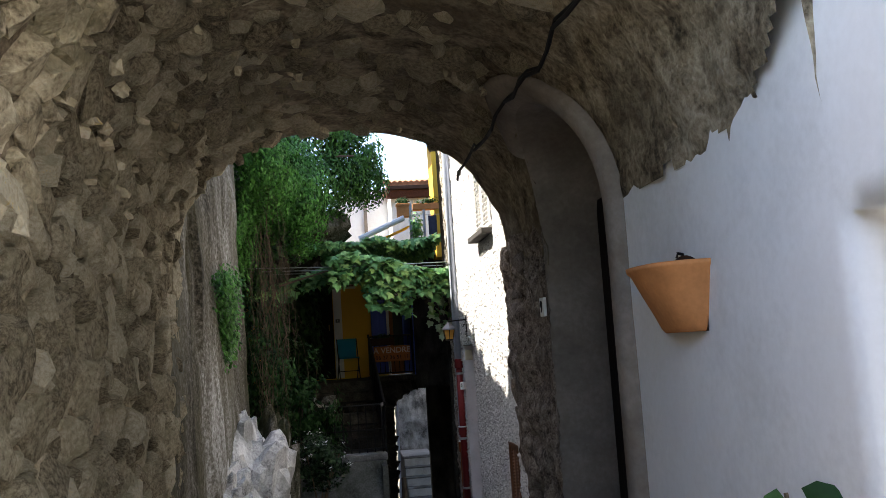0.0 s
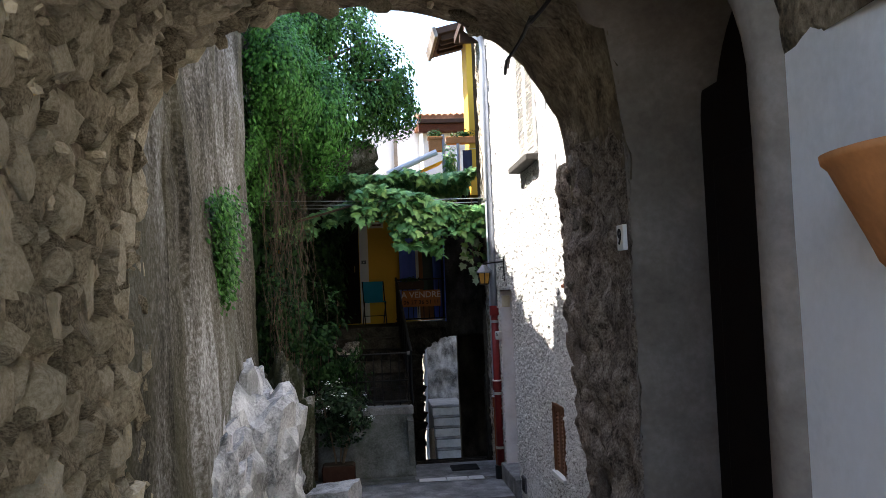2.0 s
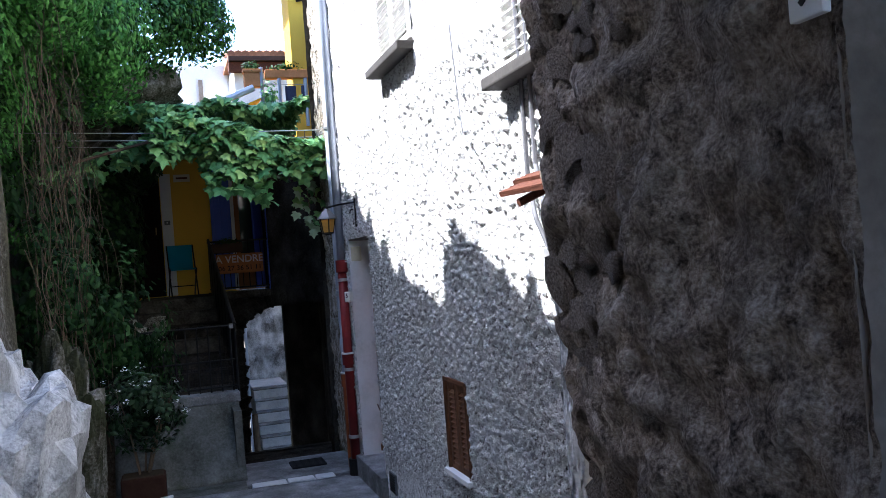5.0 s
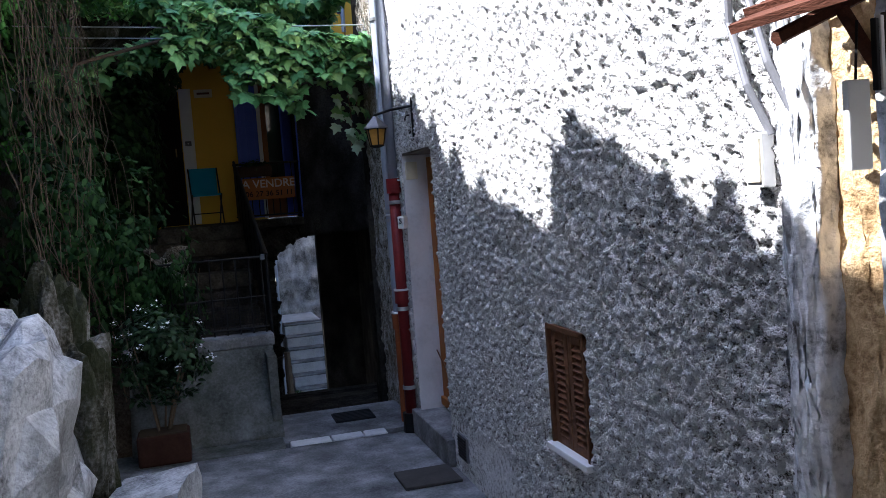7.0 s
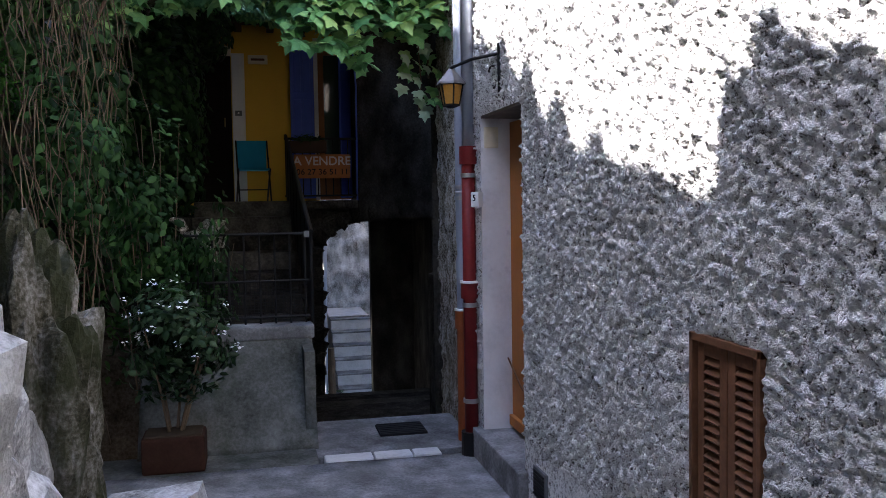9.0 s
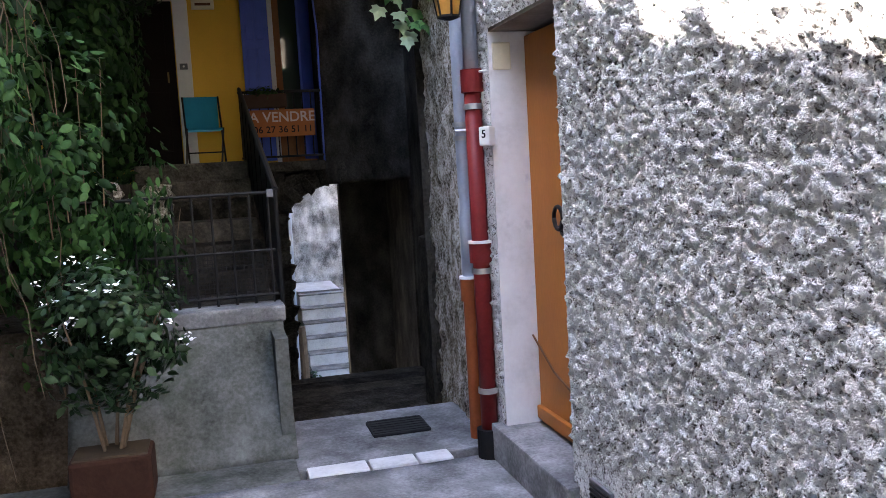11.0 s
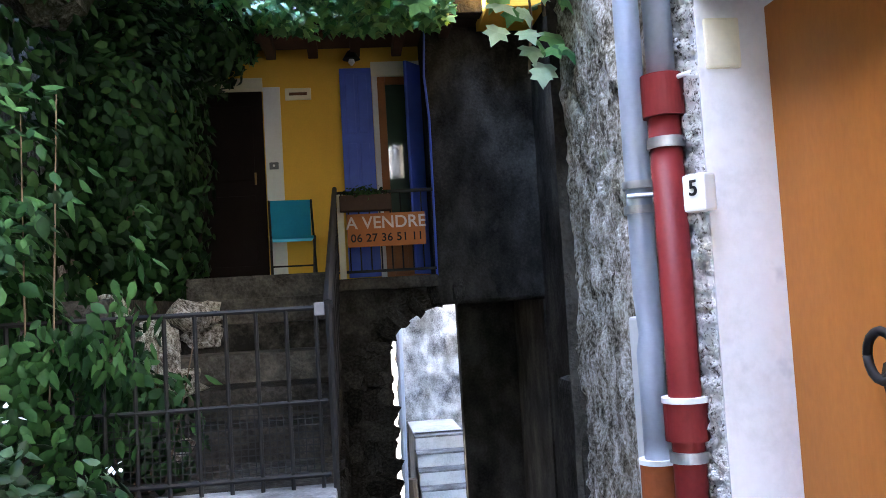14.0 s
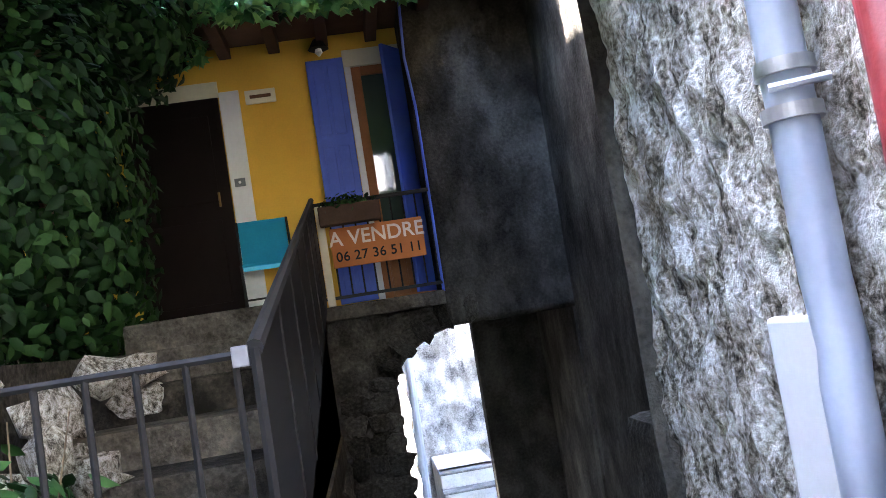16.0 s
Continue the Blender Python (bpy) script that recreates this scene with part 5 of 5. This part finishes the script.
    for c, r, n in (((1.1, 0.1, 1.75), (0.9, 0.7, 0.75), 5200), ((1.85, 0.3, 1.25), (0.6, 0.55, 0.7), 3600), ((0.4, -0.3, 1.9), (0.9, 0.8, 0.9), 4200), ((2.1, 0.3, 0.8), (0.4, 0.4, 0.5), 1500), ((1.0, 0.4, 2.5), (0.9, 0.8, 0.7), 3600), ((1.3, 0.0, 0.75), (0.85, 0.6, 0.7), 4200), ((0.5, -0.3, 0.6), (0.7, 0.7, 0.9), 4200), ((0.2, -0.6, 2.6), (0.9, 0.8, 0.9), 3600)):
        for p, d in ellipsoid_samples(c, r, int(n * 1.5), 0.45):
            if noise.noise(p * 2.6) > -0.3:
                sm.append((p, d))
    part("crown", leaf_cloud(sm, 0.062, 0.7), M_TREE, tr)
    rb = tagged(part("rock_ledge", lump((-1.15, 14.9, 4.1), (1.3, 0.8, 0.8), 0.35, 1.8, 4), M_RIB), "brown rock ledge under the tree", "rock")
    # vine on the pergola: large leaves are pieces
    v = thing("grape_vine", "grape vine with broad leaves over wires, plus unseen sky cover behind", "vine", (0, 0, 0))
    for i in range(3):
        part("wire", rod([(-1.3, 13.0 + i * 0.5, 3.55), (0.4, 13.0 + i * 0.5, 3.5), (XW, 13.0 + i * 0.5, 3.5)], 0.006, 5), M_STEEL, v)
    part("stem", rod([(-1.2, 13.5, 2.4), (-0.8, 13.5, 3.3), (0.1, 13.6, 3.55), (1.2, 13.5, 3.55), (1.7, 13.4, 3.4), (1.72, 13.4, 2.7)], 0.022, 6, taper=0.4), M_BARK, v)
    vv, vf = vine_leaf_mesh()
    me = bpy.data.meshes.new("leaf")
    me.from_pydata(vv, [], vf)
    me.materials.append(M_VINE)
    mats = []
    for i in range(6500):
        x = random.uniform(-1.2, 1.78)
        y = (12.9 if x > 0.0 else 13.7) + 4.6 * random.random() ** 1.4
        top = 3.52 + 0.15 * math.sin(x * 2.3 + 0.6) + 0.1 * noise.noise(Vector((x * 2, y, 0)))
        drop = random.random() ** 2.2 * (0.55 if y < 13.4 else 0.3) * (1.35 if 0.5 < x < 1.2 else 0.75)
        # Farther leaves are lifted out of view, added as a roof against the sky.
        if y > 13.9 + 0.3 * noise.noise(Vector((x * 3, 0, 5))):
            top, drop = 4.0 + 0.08 * noise.noise(Vector((x * 2, y, 0))), drop * 0.2
        mats.append(pose(x, y, top - drop, random.uniform(-70, 5), random.uniform(-35, 35), random.uniform(-60, 60) + 180) @ Matrix.Scale(random.uniform(0.11, 0.2), 4))
    for i in range(26):  # strand hanging at the old wall
        mats.append(pose(random.uniform(1.5, 1.78), 13.35 + random.uniform(-0.12, 0.12), random.uniform(2.5, 3.4), random.uniform(-80, -30), random.uniform(-30, 30), 180 + random.uniform(-60, 60)) @ Matrix.Scale(random.uniform(0.1, 0.15), 4))
    verts, faces = [], []
    for i, m in enumerate(sorted(mats, key=lambda m: m.translation.y)):
        if i < 290:
            ob = new("leaf", me)
            ob.parent = v
            ob.matrix_local = m
        else:
            k = len(verts)
            verts += [tuple(m @ Vector(p)) for p in vv]
            faces += [tuple(k + q for q in f) for f in vf]
    tagged(part("leaves_rest", (verts, faces), M_VINE, v), kind="stuff")
    # potted shrub
    ps = thing("potted_shrub", "dark glossy shrub in a low terracotta trough", "potted plant", (-0.28, 12.2, FL))
    part("trough", box(-0.2, 0.2, -0.14, 0.14, 0, 0.24, 0.02), M_TERRADK, ps)
    part("soil", box(-0.18, 0.18, -0.12, 0.12, 0.235, 0.25), M_SOIL, ps)
    for i in range(9):
        a = random.uniform(0, 6.28)
        part("stem", rod([(0.06 * math.cos(a), 0.05 * math.sin(a), 0.26), (0.16 * math.cos(a), 0.12 * math.sin(a), 0.6), (0.3 * math.cos(a), 0.2 * math.sin(a), 0.95)], 0.011, 5, taper=0.4), M_BARK, ps)
    sm = [s for s in ellipsoid_samples((0.03, 0, 0.85), (0.42, 0.34, 0.42), 3400, 0.25) if noise.noise(s[0] * 5) > -0.1]
    part("foliage", leaf_cloud(sm, 0.062, 0.2), M_SHRUB, ps)
    # White flecks stand in for glints and pale lit leaf tips.
    tip_spots = [s for s in ellipsoid_samples((0.03, 0, 0.88), (0.42, 0.34, 0.42), 30, 0.95) if s[0].z > 0.75]
    part("blossom", leaf_cloud([(p + Vector((random.gauss(0, 0.02), random.gauss(0, 0.02), random.gauss(0, 0.012))), (0, -0.3, 1)) for p, _ in tip_spots for _ in range(6)], 0.024, 0.0), M_WCLOTH, ps, "small white flecks for lit leaf tips")
    # leafy bushes in front of the terrace
    for (x, y, z), r, n, size, lab in (((-0.5, 12.95, 1.4), (0.6, 0.45, 1.1), 7500, 0.07, "tall leafy green bush beside the terrace steps"), ((-0.85, 12.1, 1.9), (0.4, 0.6, 0.9), 3600, 0.075, "dark leafy bush against the rock face"), ((-0.15, 13.45, 1.05), (0.33, 0.3, 0.4), 900, 0.08, "low leafy bush at the gate")):
        b = thing("bush", lab, "bush", (x, y, z))
        for i in range(5):
            part("stem", rod([(0.05 * i - 0.1, 0, -r[2]), (0.1 * i - 0.2, 0.02, 0), (0.14 * i - 0.3, random.uniform(-0.1, 0.1), r[2] * 0.8)], 0.006, 5, taper=0.4), M_BARK, b)
        sm = [s for s in ellipsoid_samples((0, 0, 0), r, n, 0.3) if noise.noise(s[0] * 3.2 + Vector((x, y, z))) > 0.08]
        part("foliage", leaf_cloud(sm, size, 0.5), M_BUSH, b)
    hv = thing("hanging_vine", "vine tendril hanging beside the lantern, paled as if lit", "vine", (1.6, 13.25, 2.35))
    part("stem", rod([(0.05, 0.1, 1.2), (0.0, 0.0, 0.7), (0.03, 0.02, 0.3), (0.0, 0, 0.05)], 0.006, 5), M_BARK, hv)
    mh = bpy.data.meshes.new("leaf")
    mh.from_pydata(vv, [], vf)
    mh.materials.append(M_HANG)
    for i in range(13):
        ob = new("leaf", mh)
        ob.parent = hv
        ob.matrix_local = pose(random.uniform(-0.16, 0.1), random.uniform(-0.1, 0.1), 0.05 + i * 0.055, random.uniform(-75, -35), random.uniform(-25, 25), 180 + random.uniform(-50, 50)) @ Matrix.Scale(random.uniform(0.09, 0.14), 4)
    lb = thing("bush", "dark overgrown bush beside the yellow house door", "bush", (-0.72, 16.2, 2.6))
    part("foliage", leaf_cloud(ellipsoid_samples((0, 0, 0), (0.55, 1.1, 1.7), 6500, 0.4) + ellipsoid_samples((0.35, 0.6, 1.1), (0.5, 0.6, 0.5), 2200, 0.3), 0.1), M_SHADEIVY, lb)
    part("stem", rod([(-0.1, 0, -1.4), (0, 0, 1.0)], 0.04, 6), M_BARK, lb)
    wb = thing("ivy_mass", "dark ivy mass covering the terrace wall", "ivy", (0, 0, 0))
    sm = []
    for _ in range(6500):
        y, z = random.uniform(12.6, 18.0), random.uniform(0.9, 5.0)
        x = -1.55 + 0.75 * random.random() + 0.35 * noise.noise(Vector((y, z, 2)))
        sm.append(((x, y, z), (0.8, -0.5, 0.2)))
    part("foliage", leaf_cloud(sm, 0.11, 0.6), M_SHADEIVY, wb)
    y = thing("yard_plant", "grey green plant at the foot of the yard stairs", "plant", (1.6, 21.6, -2.5))
    part("foliage", leaf_cloud(ellipsoid_samples((0, 0, 0.5), (0.22, 0.25, 0.45), 400, 0.2), 0.1), M_SHRUB, y)
    part("stem", rod([(0, 0, -0.1), (0, 0, 0.5)], 0.015, 5), M_BARK, y)
    tagged(part("yard_post", rod([(1.46, 20.6, -2.55), (1.47, 20.6, -1.4), (1.45, 20.6, -0.72)], 0.065, 10), M_BARK), "stubby brown post beside the yard pipe", "post")
    tagged(part("yard_pipe", rod([(1.33, 20.5, -2.55), (1.36, 20.5, -0.2), (1.39, 20.5, 2.4)], 0.045, 10), M_ZINC), "pale vertical drainpipe in the sunny yard", "pipe")


plants()


# ---- rubble pieces of the passage ----
def scatter(u0, u1, v0, v1, tries, small, large):
    """Uneven packing: (u, v, radius), large ones first."""
    cells, out = collections.defaultdict(list), []
    for k in range(tries):
        r = large * (small / large) ** ((k / tries) ** 0.6)
        u, v = random.uniform(u0, u1), random.uniform(v0, v1)
        i, j = int(u / 0.3), int(v / 0.3)
        if all(math.hypot(u - a, v - c) > 0.84 * (r + q) for di in (-1, 0, 1) for dj in (-1, 0, 1) for a, c, q in cells[i + di, j + dj]):
            cells[i, j].append((u, v, r))
            out.append((u, v, r))
    return out


def rubble():
    meshes = stone_meshes("stone", 12, M_STONE, 0.6)
    wall, vault_ = bpy.data.objects["wall_left"], bpy.data.objects["ceiling"]
    wall_places, vault_places = [], []
    for y, z, r in scatter(-1.0, 5.68, 0.9, 2.72, 9000, 0.026, 0.12):
        m = Matrix(((0, 0, 1, -1.0 + rough((0, y, z), 0.03, 4)), (1, 0, 0, y), (0, 1, 0, z), (0, 0, 0, 1)))
        k = random.uniform(0.75, 1.0)
        wall_places.append(m @ pose(0, 0, 0, random.uniform(-14, 14), random.uniform(-14, 14), random.gauss(0, 28)) @ Matrix.Diagonal((2.2 * r, 2.2 * r * k, random.uniform(0.09, 0.19), 1)))
    # arc length along the vault's section
    arc = [(0.0, 0.03)]
    for i in range(1, 118):
        a = 0.03 + i * 0.02
        (x, zz), (x2, z2) = vault_xz(a - 0.02), vault_xz(a)
        arc.append((arc[-1][0] + math.hypot(x2 - x, z2 - zz), a))
    for u, y, r in scatter(0.0, arc[-1][0], 1.92, 5.66, 9000, 0.024, 0.11):
        a = next(q for p, q in arc if p >= u)
        if a > 1.25 and random.random() < 0.25 + 0.55 * (a - 1.25):
            continue
        x, zz = vault_xz(a)
        x2, z2 = vault_xz(a + 0.05)
        tang = Vector((x2 - x, 0, z2 - zz)).normalized()
        nrm = Vector((-tang.z, 0, tang.x))
        if nrm.dot(Vector((CX - x, 0, SP - zz))) < 0:
            nrm = -nrm
        m = Matrix(((0, tang.x, nrm.x, x), (1, 0, 0, y), (0, tang.z, nrm.z, zz), (0, 0, 0, 1)))
        sink = 0.0 if a < 1.2 else -0.014
        vault_places.append(m @ pose(0, 0, sink, random.uniform(-16, 16), random.uniform(-16, 16), random.gauss(0, 35)) @ Matrix.Diagonal((2.2 * r, 2.2 * r * random.uniform(0.7, 1.0), random.uniform(0.09, 0.2), 1)))
    lay_stones("stone", wall, meshes, wall_places, lambda p: 1.9 < p.y < 5.8 and 1.4 < p.z)
    # stones showing through the render of the pier
    pier = bpy.data.objects["wall_pier"]
    pier_places = []
    for y, z, r in scatter(5.3, 6.03, 0.35, 2.75, 2200, 0.022, 0.085):
        if random.random() > 0.25 + 0.75 * max(0.0, min(1.0, (y - 5.4) / 0.4)):
            continue
        x = vault_side(z) + max(0.0, y - 5.45) * (0.09 + 0.2 * max(0.0, min(1.6, 1.95 - z))) - 0.012
        m = Matrix(((0, 0, -1, x), (-1, 0, 0, y), (0, 1, 0, z), (0, 0, 0, 1)))
        pier_places.append(m @ pose(0, 0, 0, random.uniform(-12, 12), random.uniform(-12, 12), random.gauss(0, 25)) @ Matrix.Diagonal((2.1 * r, 2.1 * r * random.uniform(0.6, 1.0), random.uniform(0.035, 0.075), 1)))
    lay_stones("stone", pier, stone_meshes("stone", 8, M_PIER, 0.6), pier_places, lambda p: True)
    lay_stones("stone", vault_, meshes, vault_places, lambda p: 3.0 < p.y < 5.8)


rubble()
